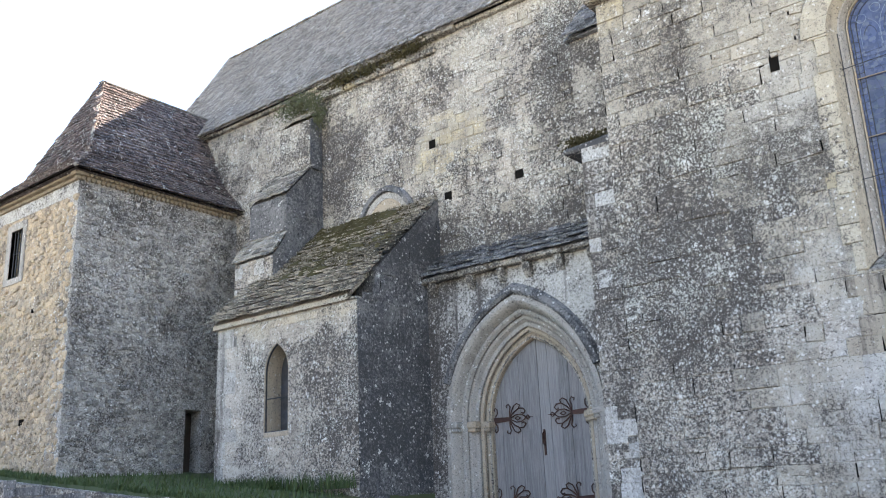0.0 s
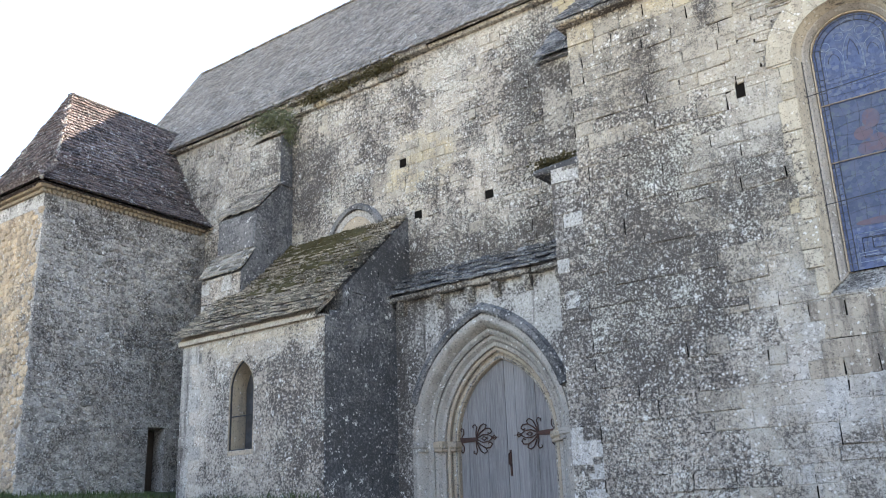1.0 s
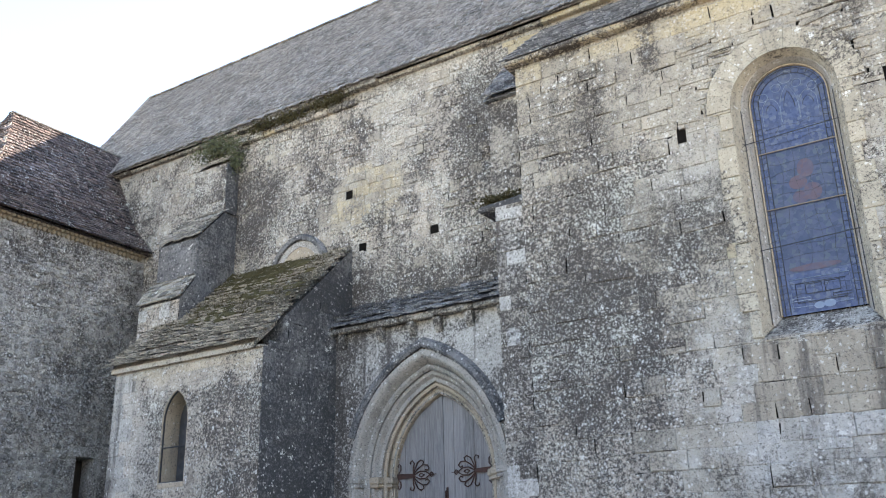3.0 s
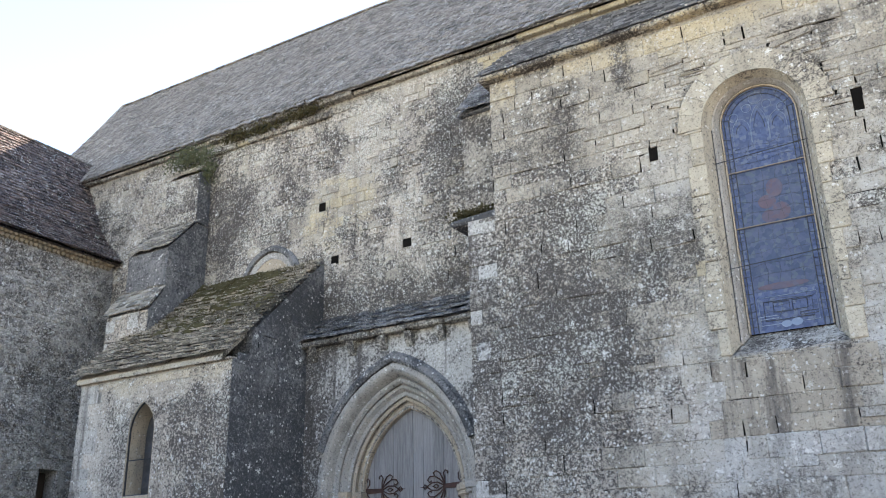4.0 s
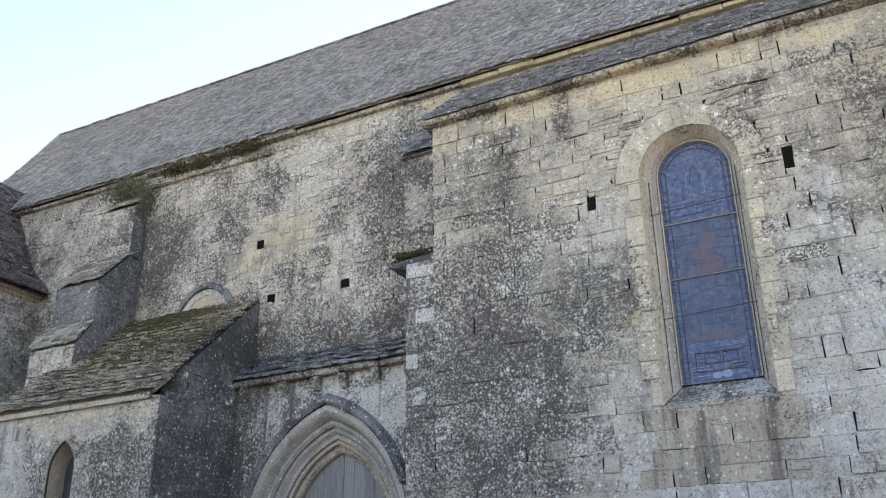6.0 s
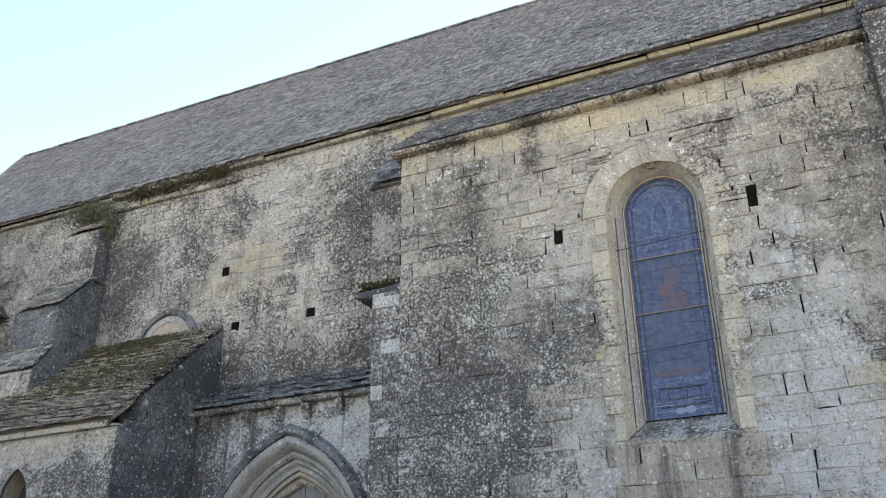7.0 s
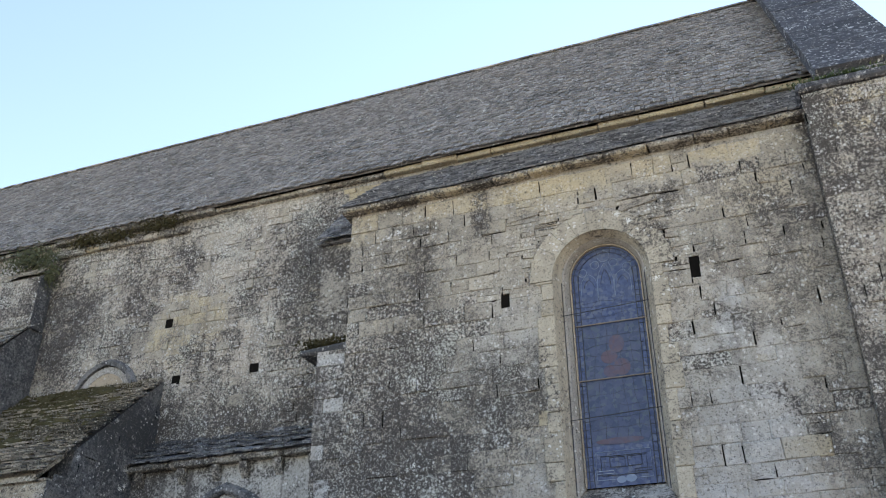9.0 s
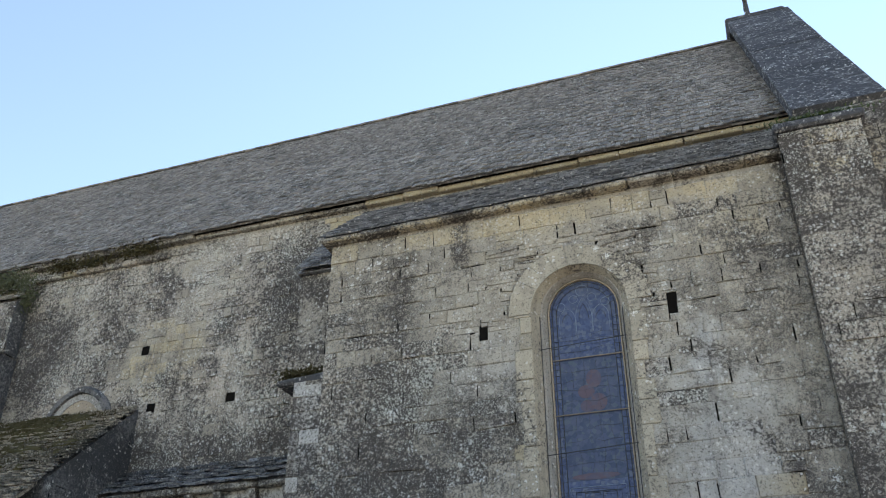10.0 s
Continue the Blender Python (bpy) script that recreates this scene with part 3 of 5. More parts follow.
b = Build()
xs = [-900, -300, -120, -60, -40, -30] + [-26 + 0.5 * k for k in range(60)] + [6, 12, 30, 60, 120, 300, 900]
ys = [-900, -300, -100, -40, -15, -5, 0, 4, 7, 8.4, 8.72, 8.74, 9.05, 9.3, 9.8, 10.5, 11.4, 12.5, 14, 16, 20, 30, 60, 120, 300, 900]
grid = {(i, j): len(b.v) + k for k, (i, j) in enumerate((i, j) for i in range(len(xs)) for j in range(len(ys)))}
b.v = [(x, y, rise(x, y) + 0.02 * math.sin(1.7 * x) * math.cos(2.3 * y)) for x in xs for y in ys]
for i in range(len(xs) - 1):
    for j in range(len(ys) - 1):
        b.f.append((grid[i, j], grid[i + 1, j], grid[i + 1, j + 1], grid[i, j + 1]))
        b.i.append(1 if ys[j] > 8.6 and xs[i] < -11 else 0)
# unseen wall added behind the camera, throws sunlight back onto the facade
tagged(part("facing_wall", Build().box(-45, 45, -17.5, -17, 0, 7.0).mesh("facing_wall", "tower")), "unseen plain wall added behind the camera to bounce light", "wall", kind="structure")
tagged(part("ground", b.mesh("ground", "soil", "turf", smooth=True)), "worn gravelly ground with a turf terrace behind a wall", "ground", kind="structure")

# ---- nave ----
Y_NAVE, Y_AISLE, Y_CHAPEL, Y_PORCH, X_TOWER = 14.3, 12.6, 11.7, 13.78, -18.4
EAVE_Z, RIDGE_Y, RIDGE_Z = 12.02, 18.6, 17.86
PC, IMPOST = -9.34, 3.1
portal_head = pointed(PC, 1.72, IMPOST, 5.42)
nave = thing("church_nave", "long lichen-stained limestone church nave under a stone-tiled roof", "church", (-10, Y_NAVE, 0))
door_head = pointed(PC, 1.1, IMPOST, 4.66)
nave_wall = part("wall", pierced(-22, 2.9, 0, EAVE_Z - 0.05, Y_NAVE, Y_NAVE + 0.9, [(door_head, 0.1)]).mesh("wall", "mortar", weld=True), nave, "grey limestone wall crusted with dark and pale lichen")
b = Build()
b.box(-22, 2.9, 22.9, 23.6, 0, EAVE_Z)
b.prism([(-22.5, Y_NAVE + 0.05, 0), (-22.5, Y_NAVE + 0.05, EAVE_Z - 0.05), (-22.5, RIDGE_Y, RIDGE_Z - 0.2), (-22.5, 22.9, EAVE_Z - 0.05), (-22.5, 22.9, 0)], (0.5, 0, 0))
part("rear_wall", b.mesh("rear_wall", "nave"), nave)
# eave cornice, broken into blocks
rng = random.Random(4)
x = -22.0
while x < 2.6:
    w = rng.uniform(0.7, 1.3)
    d = rng.uniform(0.11, 0.17) + (0.05 if -15.3 < x < -11.4 else 0)
    b = Build().box(x + 0.006, min(2.6, x + w - 0.006), Y_NAVE - d, Y_NAVE + 0.2, EAVE_Z - (0.15 if x > -7.5 else 0.13), EAVE_Z - 0.03 + rng.uniform(-0.01, 0.01), cut=0.02, jit=0.01)
    part("cornice_block", b.mesh("cornice_block", "yellow" if x > -7.5 else rng.choice(["nave", "crusted"])), nave)
    x += w
# string of broken ledge stones under the eave
x = -15.1
while x < -11.6:
    w = rng.uniform(0.3, 0.55)
    b = Build().box(x, x + w - 0.02, Y_NAVE - rng.uniform(0.10, 0.16), Y_NAVE + 0.1, EAVE_Z - 0.46, EAVE_Z - 0.31, cut=0.025, jit=0.012)
    part("ledge_stone", b.mesh("ledge_stone", rng.choice(["yellow", "nave", "nave", "crusted"])), nave)
    x += w
# roof
rise_y, rise_z = RIDGE_Y - (Y_NAVE - 0.2), RIDGE_Z - EAVE_Z
slope_len = math.hypot(rise_y, rise_z)
b = Build()
b.prism([(-22.6, Y_NAVE - 0.2, EAVE_Z), (2.0, Y_NAVE - 0.2, EAVE_Z), (2.0, RIDGE_Y, RIDGE_Z), (-24.4, RIDGE_Y, RIDGE_Z)], (0, 0.0, -0.05))
b.prism([(-22.6, 2 * RIDGE_Y - Y_NAVE + 0.2, EAVE_Z), (2.0, 2 * RIDGE_Y - Y_NAVE + 0.2, EAVE_Z), (2.0, RIDGE_Y, RIDGE_Z), (-24.4, RIDGE_Y, RIDGE_Z)], (0, 0.0, -0.05))
nave_roof = part("roof", b.mesh("roof", "lauze_nave"), nave, "steep grey-brown stone tile roof")
b = tiling((-24.4, Y_NAVE - 0.22, EAVE_Z + 0.0), (1, 0, 0), (0, rise_y, rise_z), (26.35, slope_len), (0.10, 0.16), random.Random(7), keep=lambda x, s: x > 1.85 * (1 - s / slope_len), thick=0.022, lift=0.02, wander=0.06)
tagged(part("roof_tiles", b.mesh("roof_tiles", "lauze_nave", clean=False), nave_roof), kind="stuff")
verge = Build().tube([(-22.6, Y_NAVE - 0.22, EAVE_Z + 0.04), (-23.5, (Y_NAVE + RIDGE_Y) / 2, (EAVE_Z + RIDGE_Z) / 2 + 0.05), (-24.42, RIDGE_Y, RIDGE_Z + 0.05)], 0.09, 7)
part("verge", verge.mesh("verge", "lauze"), nave_roof)
x = -24.4
while x < 1.8:
    w = rng.uniform(0.38, 0.46)
    a = [(RIDGE_Y + 0.16 * math.cos(t), RIDGE_Z - 0.05 + 0.13 * math.sin(t)) for t in (math.pi * k / 6 for k in range(7))]
    b = Build().prism([(x, y, z) for y, z in a], (w + 0.03, 0, rng.uniform(-0.012, 0.012)))
    part("ridge_tile", b.mesh("ridge_tile", "lauze"), nave_roof)
    x += w

# gable wall with its coping and the cross
gable = thing("gable_wall", "thick gable wall with dark lichen-spotted coping above the roof", "gable", (2.4, 16, 0))
b = Build().prism([(1.86, 13.55, 0), (1.86, 13.55, 11.35), (1.86, RIDGE_Y, RIDGE_Z - 0.05), (1.86, 23.65, 11.35), (1.86, 23.65, 0)], (1.25, 0, 0))
lean = lambda y: -0.075 * (y - 13.4)
b.v = [(x + lean(y), y, z) for x, y, z in b.v]
part("wall", b.mesh("wall", "coping"), gable)
g0, g1 = Vector((0, 13.25, 11.2)), Vector((0, RIDGE_Y - 0.35, RIDGE_Z + 0.17))
gd = (g1 - g0).normalized()
gn = Vector((0, -gd.z, gd.y))
s, total, k = 0.0, (g1 - g0).length, 0
while s < total - 0.05:
    w = min(rng.uniform(0.5, 0.8), total - s)
    a, c = g0 + gd * s, g0 + gd * (s + w - 0.008)
    t = 0.2 + rng.uniform(-0.008, 0.008)
    b = Build().prism([(1.74, a.y, a.z), (1.74, c.y, c.z), (1.74, c.y + gn.y * t, c.z + gn.z * t), (1.74, a.y + gn.y * t, a.z + gn.z * t)], (1.46 + rng.uniform(-0.01, 0.01), 0, 0))
    b.v = [(x + lean(y), y, z) for x, y, z in b.v]
    part("coping_stone", b.mesh("coping_stone", "coping"), gable)
    s += w
part("apex_stone", Build().box(1.34, 2.78, RIDGE_Y - 0.5, RIDGE_Y + 0.5, RIDGE_Z - 0.1, RIDGE_Z + 0.42, cut=0.05).mesh("apex_stone", "coping"), gable)
cross = thing("gable_cross", "slender dark stone cross on the gable apex", "cross", (1.95, RIDGE_Y, RIDGE_Z + 0.40))
b = Build().box(1.83, 2.07, RIDGE_Y - 0.12, RIDGE_Y + 0.12, RIDGE_Z + 0.41, RIDGE_Z + 0.59, cut=0.03)
part("base", b.mesh("base", "coping"), cross)
b = Build().tube([(1.95, RIDGE_Y, RIDGE_Z + 0.54), (1.95, RIDGE_Y, RIDGE_Z + 1.64)], 0.07, 8, taper=0.7)
part("shaft", b.mesh("shaft", "coping"), cross)
part("arm", Build().tube([(1.95, RIDGE_Y - 0.3, RIDGE_Z + 1.24), (1.95, RIDGE_Y + 0.3, RIDGE_Z + 1.24)], 0.05, 8).mesh("arm", "coping"), cross)


# ---- porch and portal ----
porch = thing("portal_porch", "plastered portal front with stepped pointed arch and slate coping", "portal", (PC, Y_PORCH, 0))
part("front", pierced(-11.48, -6.6, 0, 6.0, Y_PORCH, Y_NAVE - 0.01, [(portal_head, 0.1)]).mesh("front", "plaster", weld=True), porch, "old lime plaster streaked with black runs")


def order(name, half, apex, profile, mat, label="", foot=0.1):
    head = pointed(PC, half, IMPOST, apex, 16)
    path = [(PC - half, foot), (PC - half, IMPOST)] + head[1:-1] + [(PC + half, IMPOST), (PC + half, foot)]
    part(name, sweep(path, profile, close=True).mesh(name, mat), porch, label)


Y = Y_PORCH
roll = lambda o, y, r, n=7: [(o + r * math.cos(t), y + r * math.sin(t)) for t in (math.pi + math.pi * 1.5 * k / (n - 1) - 0.2 for k in range(n))]
# from the outside in: hood mould, broad hollow, fillet, hollow, inner order
head = [p for p in pointed(PC, 1.75, IMPOST, 5.48, 16) if p[1] > 3.85]
part("hood_mould", sweep(head, [(-0.02, Y + 0.02), (-0.02, Y - 0.07), (0.03, Y - 0.11), (0.12, Y - 0.09), (0.19, Y + 0.02)], close=True).mesh("hood_mould", "black"), porch, "dark crusted hood mould")
order("outer_order", 1.53, 5.19, [(0.22, Y + 0.30), (0.22, Y - 0.035), (0.13, Y - 0.04), (0.09, Y - 0.01), (0.05, Y + 0.05), (0.02, Y + 0.12), (0.0, Y + 0.17), (0.0, Y + 0.30)], "carved", "pale grey carved outer order")
order("roll_mould", 1.46, 5.10, [(0.13, Y + 0.40), (0.11, Y + 0.22), (0.06, Y + 0.16), (0.01, Y + 0.17), (-0.03, Y + 0.22), (-0.02, Y + 0.28), (0.05, Y + 0.33), (0.06, Y + 0.42)], "carved")
order("middle_order", 1.27, 4.87, [(0.26, Y + 0.56), (0.26, Y + 0.34), (0.17, Y + 0.27), (0.12, Y + 0.29), (0.07, Y + 0.37), (0.0, Y + 0.38), (0.0, Y + 0.56)], "carved")
order("inner_roll", 1.20, 4.79, [(0.10, Y + 0.60), (0.09, Y + 0.46), (0.04, Y + 0.41), (-0.01, Y + 0.43), (-0.01, Y + 0.48), (0.06, Y + 0.53), (0.06, Y + 0.60)], "carved_warm", "ochre inner moulding")
order("inner_order", 1.08, 4.64, [(0.18, Y + 0.75), (0.18, Y + 0.54), (0.08, Y + 0.50), (0.0, Y + 0.55), (0.0, Y + 0.75)], "carved_warm")
for sx in (-1, 1):
    for half, y0, d, m in ((1.53, Y - 0.05, 0.24, "carved"), (1.27, Y + 0.21, 0.25, "carved_warm"), (1.09, Y + 0.42, 0.24, "carved_warm")):
        xa, xb = PC + sx * (half - 0.035), PC + sx * (half + 0.26)
        b = Build()
        b.box(min(xa, xb), max(xa, xb), y0, y0 + d + 0.1, IMPOST - 0.08, IMPOST + 0.05, cut=0.02)
        b.box(min(xa, xb) + 0.015, max(xa, xb) - 0.015, y0 + 0.02, y0 + d + 0.1, IMPOST - 0.15, IMPOST - 0.08, cut=0.015)
        part("impost", b.mesh("impost", m), porch)
# slate-topped cornice on short corbels
x = -11.5
while x < -6.95:
    w = rng.uniform(0.6, 0.95)
    b = Build().box(x, min(-6.9, x + w - 0.01), Y - 0.2, Y_NAVE, 5.99, 6.1 + rng.uniform(-0.01, 0.01), cut=0.025, jit=0.012)
    part("cornice_slab", b.mesh("cornice_slab", "crusted"), porch)
    x += w
for x in (-11.25, -10.3, -9.55, -8.95, -8.25, -7.55):
    b = Build().prism([(x - 0.08, Y - 0.15, 5.98), (x - 0.08, Y + 0.05, 5.98), (x - 0.08, Y + 0.05, 5.66), (x - 0.08, Y - 0.03, 5.72), (x - 0.08, Y - 0.12, 5.86)], (0.16, 0, 0))
    part("corbel", b.mesh("corbel", "crusted"), porch)
b = Build().prism([(-11.48, Y - 0.16, 6.09), (-11.48, Y_NAVE - 0.01, 6.09), (-11.48, Y_NAVE - 0.01, 6.62)], (4.6, 0, 0))
part("roof_bed", b.mesh("roof_bed", "slate"), porch)
b = tiling((-11.5, Y - 0.2, 6.11), (1, 0, 0), (0, 0.70, 0.54), (4.6, 0.88), (0.2, 0.11), random.Random(9), thick=0.028, lift=0.04, wander=0.05)
pieces(b, porch, "slate", ["slate"], 300, lambda p: True, "slates")

# door: two leaves of upright planks with scrolled hinges
door = thing("church_door", "closed grey oak double door with scrolled iron hinges", "door", (PC, Y_NAVE + 0.1, 0.1))
YD = Y_NAVE + 0.13
for side in (-1, 1):
    leaf = part("leaf", pierced(min(PC, PC + side * 1.12), max(PC, PC + side * 1.12), 0.1, 0.12, YD + 0.05, YD + 0.09, []).mesh("leaf", "wood", weld=True), door)
    n = 5
    for k in range(n):
        xa, xb = PC + side * (0.006 + 1.11 * k / n), PC + side * (1.11 * (k + 1) / n + 0.003)
        xa, xb = min(xa, xb), max(xa, xb)
        top = [z for x, z in pointed(PC, 1.16, IMPOST, 4.74, 40) if xa - 0.03 <= x <= xb + 0.03]
        za, zb = (top[0], top[-1])
        b = Build().prism([(xa, YD + 0.006 * (k % 2), 0.12), (xb, YD + 0.006 * (k % 2), 0.12), (xb, YD + 0.006 * (k % 2), zb), (xa, YD + 0.006 * (k % 2), za)], (0, 0.05, 0))
        part("plank", b.mesh("plank", "wood"), leaf)

    def scroll(c, start, sweep_angle, r0, r1, n=12):
        return [(c[0] + (r0 + (r1 - r0) * k / n) * math.cos(start + sweep_angle * k / n), YD - 0.02, c[1] + (r0 + (r1 - r0) * k / n) * math.sin(start + sweep_angle * k / n)) for k in range(n + 1)]

    for hz in (3.16, 1.62):
        hx = PC + side * 1.09
        s = -side
        b = Build()
        b.prism([(hx, YD - 0.025, hz - 0.055), (hx + s * 0.42, YD - 0.025, hz - 0.035), (hx + s * 0.42, YD - 0.025, hz + 0.035), (hx, YD - 0.025, hz + 0.055)], (0, 0.02, 0))
        for v in (-1, 1):
            P = lambda x, z: (hx + s * (x * 1.3 if x > 0.2 else x), YD - 0.022, hz + v * z * 1.2)
            b.tube([P(0.30, 0.02), P(0.38, 0.10), P(0.47, 0.155), P(0.55, 0.15), P(0.585, 0.10), P(0.55, 0.065), P(0.515, 0.085)], 0.013, 5)
            b.tube([P(0.30, 0.02), P(0.34, 0.12), P(0.38, 0.20), P(0.44, 0.235), P(0.49, 0.205), P(0.47, 0.165)], 0.012, 5)
            b.tube([P(0.30, 0.02), P(0.30, 0.12), P(0.32, 0.19), P(0.29, 0.235), P(0.245, 0.215), P(0.255, 0.18)], 0.012, 5)
            b.tube([P(0.32, 0.01), P(0.42, 0.06), P(0.52, 0.055), P(0.60, 0.0)], 0.012, 5)
            b.tube([P(0.40, 0.0), P(0.44, 0.03), P(0.50, 0.0)], 0.010, 5)
            b.tube([P(0.05, 0.05), P(0.10, 0.10), P(0.10, 0.17), P(0.06, 0.20), P(0.03, 0.17), P(0.05, 0.145)], 0.012, 5)
            b.tube([P(0.58, 0.0), P(0.63, 0.035), P(0.66, 0.0)], 0.011, 5)
        b.tube([(hx + s * 0.76, YD - 0.022, hz), (hx + s * 0.92, YD - 0.022, hz)], 0.014, 5, taper=0.3)
        part("hinge", b.mesh("hinge", "iron"), leaf, "rust-brown scrolled strap hinge")
b = Build().box(PC + 0.04, PC + 0.085, YD - 0.02, YD + 0.01, 2.42, 2.9, cut=0.01)
b.tube([(PC + 0.065, YD - 0.02, 2.85), (PC + 0.065, YD - 0.07, 2.82), (PC + 0.065, YD - 0.07, 2.64), (PC + 0.065, YD - 0.02, 2.61)], 0.014, 6)
part("handle", b.mesh("handle", "iron"), door, "dark iron pull handle")


# ---- aisle with the tall window ----
WC, WA, W_SPRING, W_FOOT = -2.03, 0.77, 8.0, 4.42
aisle = thing("side_aisle", "coursed limestone aisle with a tall round-headed window", "aisle", (-2.5, Y_AISLE, 0))
win_head = rounded(WC, WA, W_SPRING)
aisle_wall = part("wall", pierced(-6.45, 1.37, 0, 10.02, Y_AISLE, Y_AISLE + 0.55, [(win_head, W_FOOT)]).mesh("wall", "mortar", weld=True), aisle, "coursed limestone wall, yellowish above and pale grey below")
b = Build().box(-6.45, -5.9, Y_AISLE + 0.56, Y_NAVE, 0, 10.0)
part("end_wall", b.mesh("end_wall", "nave"), aisle)
# shaped window surround: splayed reveal, glass frame and sill
b = Build()
outer, inner = rounded(WC, WA + 0.004, W_SPRING, 24), rounded(WC + 0.01, 0.575, 8.09, 24)
ring_a = [(WC - WA - 0.004, W_FOOT)] + outer + [(WC + WA + 0.004, W_FOOT)]
ring_b = [(WC + 0.01 - 0.575, W_FOOT + 0.33)] + inner + [(WC + 0.01 + 0.575, W_FOOT + 0.33)]
m = len(ring_a)
mid = [((xa * 0.45 + xb * 0.55), (za * 0.45 + zb * 0.55)) for (xa, za), (xb, zb) in zip(ring_a, ring_b)]
for (ra, ya), (rb, yb) in (((ring_a, Y_AISLE - 0.012), (mid, Y_AISLE + 0.16)), ((mid, Y_AISLE + 0.16), ([(x * 0.96 + WC * 0.04, z) for x, z in mid], Y_AISLE + 0.17)), (([(x * 0.96 + WC * 0.04, z) for x, z in mid], Y_AISLE + 0.17), (ring_b, Y_AISLE + 0.36))):
    b.add([(x, ya, z) for x, z in ra] + [(x, yb, z) for x, z in rb], [(k, k + 1, m + k + 1, m + k) for k in range(m - 1)])
window = thing("window_1", "tall round-headed window with blue leaded stained glass", "window", (WC, Y_AISLE, W_FOOT), kind="structure")
b.i = [0] * (m - 1) + [1] * (2 * (m - 1))
part("reveal", b.mesh("reveal", "dressed", "carved"), window)
b = Build().prism([(WC - WA, Y_AISLE - 0.01, W_FOOT - 0.02), (WC - WA, Y_AISLE + 0.40, W_FOOT + 0.34), (WC - WA, Y_AISLE + 0.40, W_FOOT - 0.1), (WC - WA, Y_AISLE - 0.01, W_FOOT - 0.1)], (2 * WA, 0, 0))
part("sill", b.mesh("sill", "crusted"), window, "dark weathered sloping sill")
YG = Y_AISLE + 0.35
gc, ga, gs, gf = WC + 0.01, 0.575, 8.09, W_FOOT + 0.34
# glass in five tiers between saddle bars, a border of narrow strips at the sides
tiers = [gf, 5.36, 6.38, 7.29, 7.80]
for k in range(5):
    z0 = tiers[k]
    z1 = tiers[k + 1] if k < 4 else None
    for xa, xb, kind in ((gc - ga, gc - ga + 0.13, "glass_blue"), (gc - ga + 0.13, gc + ga - 0.13, "glass_deep" if k in (1, 2) else "glass_blue"), (gc + ga - 0.13, gc + ga, "glass_blue")):
        b = Build()
        if z1:
            b.quad((xa, YG, z0), (xb, YG, z0), (xb, YG, z1), (xa, YG, z1))
        else:
            head = [(x, gs + math.sqrt(max(0, ga * ga - (x - gc) ** 2))) for x in [xa + (xb - xa) * q / 10 for q in range(11)]]
            for (x0, h0), (x1, h1) in zip(head, head[1:]):
                b.quad((x0, YG, z0), (x1, YG, z0), (x1, YG, h1), (x0, YG, h0))
        part("pane", b.mesh("pane", kind), window)
for cx, cz, rx, rz, kind in ((gc + 0.07, 6.93, 0.12, 0.15, "glass_red"), (gc - 0.06, 6.73, 0.13, 0.11, "glass_red"), (gc + 0.12, 6.55, 0.13, 0.14, "glass_red"), (gc - 0.05, 6.5, 0.12, 0.1, "glass_red"), (gc - 0.05, 4.85, 0.07, 0.05, "glass_pale"), (gc + 0.09, 4.86, 0.08, 0.055, "glass_pale"), (gc - 0.02, 5.42, 0.36, 0.05, "glass_red"), (gc - 0.12, 6.05, 0.16, 0.28, "glass_deep")):
    n = 14
    b = Build()
    b.add([(cx + rx * math.cos(2 * math.pi * k / n), YG - 0.002 - 0.0015 * (cz * 10 % 7), cz + rz * math.sin(2 * math.pi * k / n)) for k in range(n)], [tuple(range(n))])
    part("coloured_pane", b.mesh("coloured_pane", kind), window)
for z in tiers[2:4]:
    b = Build().tube([(gc - ga, YG - 0.03, z), (gc + ga, YG - 0.03, z)], 0.011, 6)
    part("saddle_bar", b.mesh("saddle_bar", "bar"), window)
path = [(gc - ga, gf)] + rounded(gc, ga, gs, 24) + [(gc + ga, gf)]
part("frame", sweep(path, [(0.0, YG - 0.05), (-0.02, YG - 0.05), (-0.02, YG + 0.02), (0.0, YG + 0.02)], close=True).mesh("frame", "carved_warm"), window, "thin tan stone rebate round the glass")
# lead lines: verticals, and tracery-like loops in the head
for x in (gc - ga + 0.13, gc + ga - 0.13, gc - ga + 0.06, gc + ga - 0.06):
    part("lead_line", Build().tube([(x, YG - 0.008, gf), (x, YG - 0.008, gs + 0.1)], 0.007, 4).mesh("lead_line", "lead"), window)
rng = random.Random(12)
lead = lambda pts, r=0.0045, m="lead": part("lead_line", Build().tube(pts, r, 4).mesh("lead_line", m), window)
G = lambda x, z: (gc + x, YG - 0.008, z)
# three lancets and a rose of circles in the head
for cx, top in ((-0.27, 8.18), (0.0, 8.34), (0.27, 8.18)):
    lead([G(x, z) for x, z in pointed(cx, 0.13, 7.98, top, 6)] + [G(cx + 0.13, 7.74)], 0.0035, "glass_pale")
    lead([G(cx - 0.13, 7.74), G(cx - 0.13, 7.98)], 0.0035, "glass_pale")
    lead([G(x, z) for x, z in pointed(cx, 0.08, 7.94, top - 0.1, 6)], 0.004)
for cx, cz, r in ((0.0, 8.47, 0.10), (-0.15, 8.33, 0.07), (0.15, 8.33, 0.07), (-0.36, 8.22, 0.07), (0.36, 8.22, 0.07)):
    lead([G(cx + r * math.cos(a), cz + r * math.sin(a)) for a in (2 * math.pi * q / 12 for q in range(13))], 0.005, "glass_pale")
for r in (0.44, 0.52):
    lead([G(r * math.cos(a), gs + r * math.sin(a)) for a in (math.pi * q / 20 for q in range(21))], 0.005)
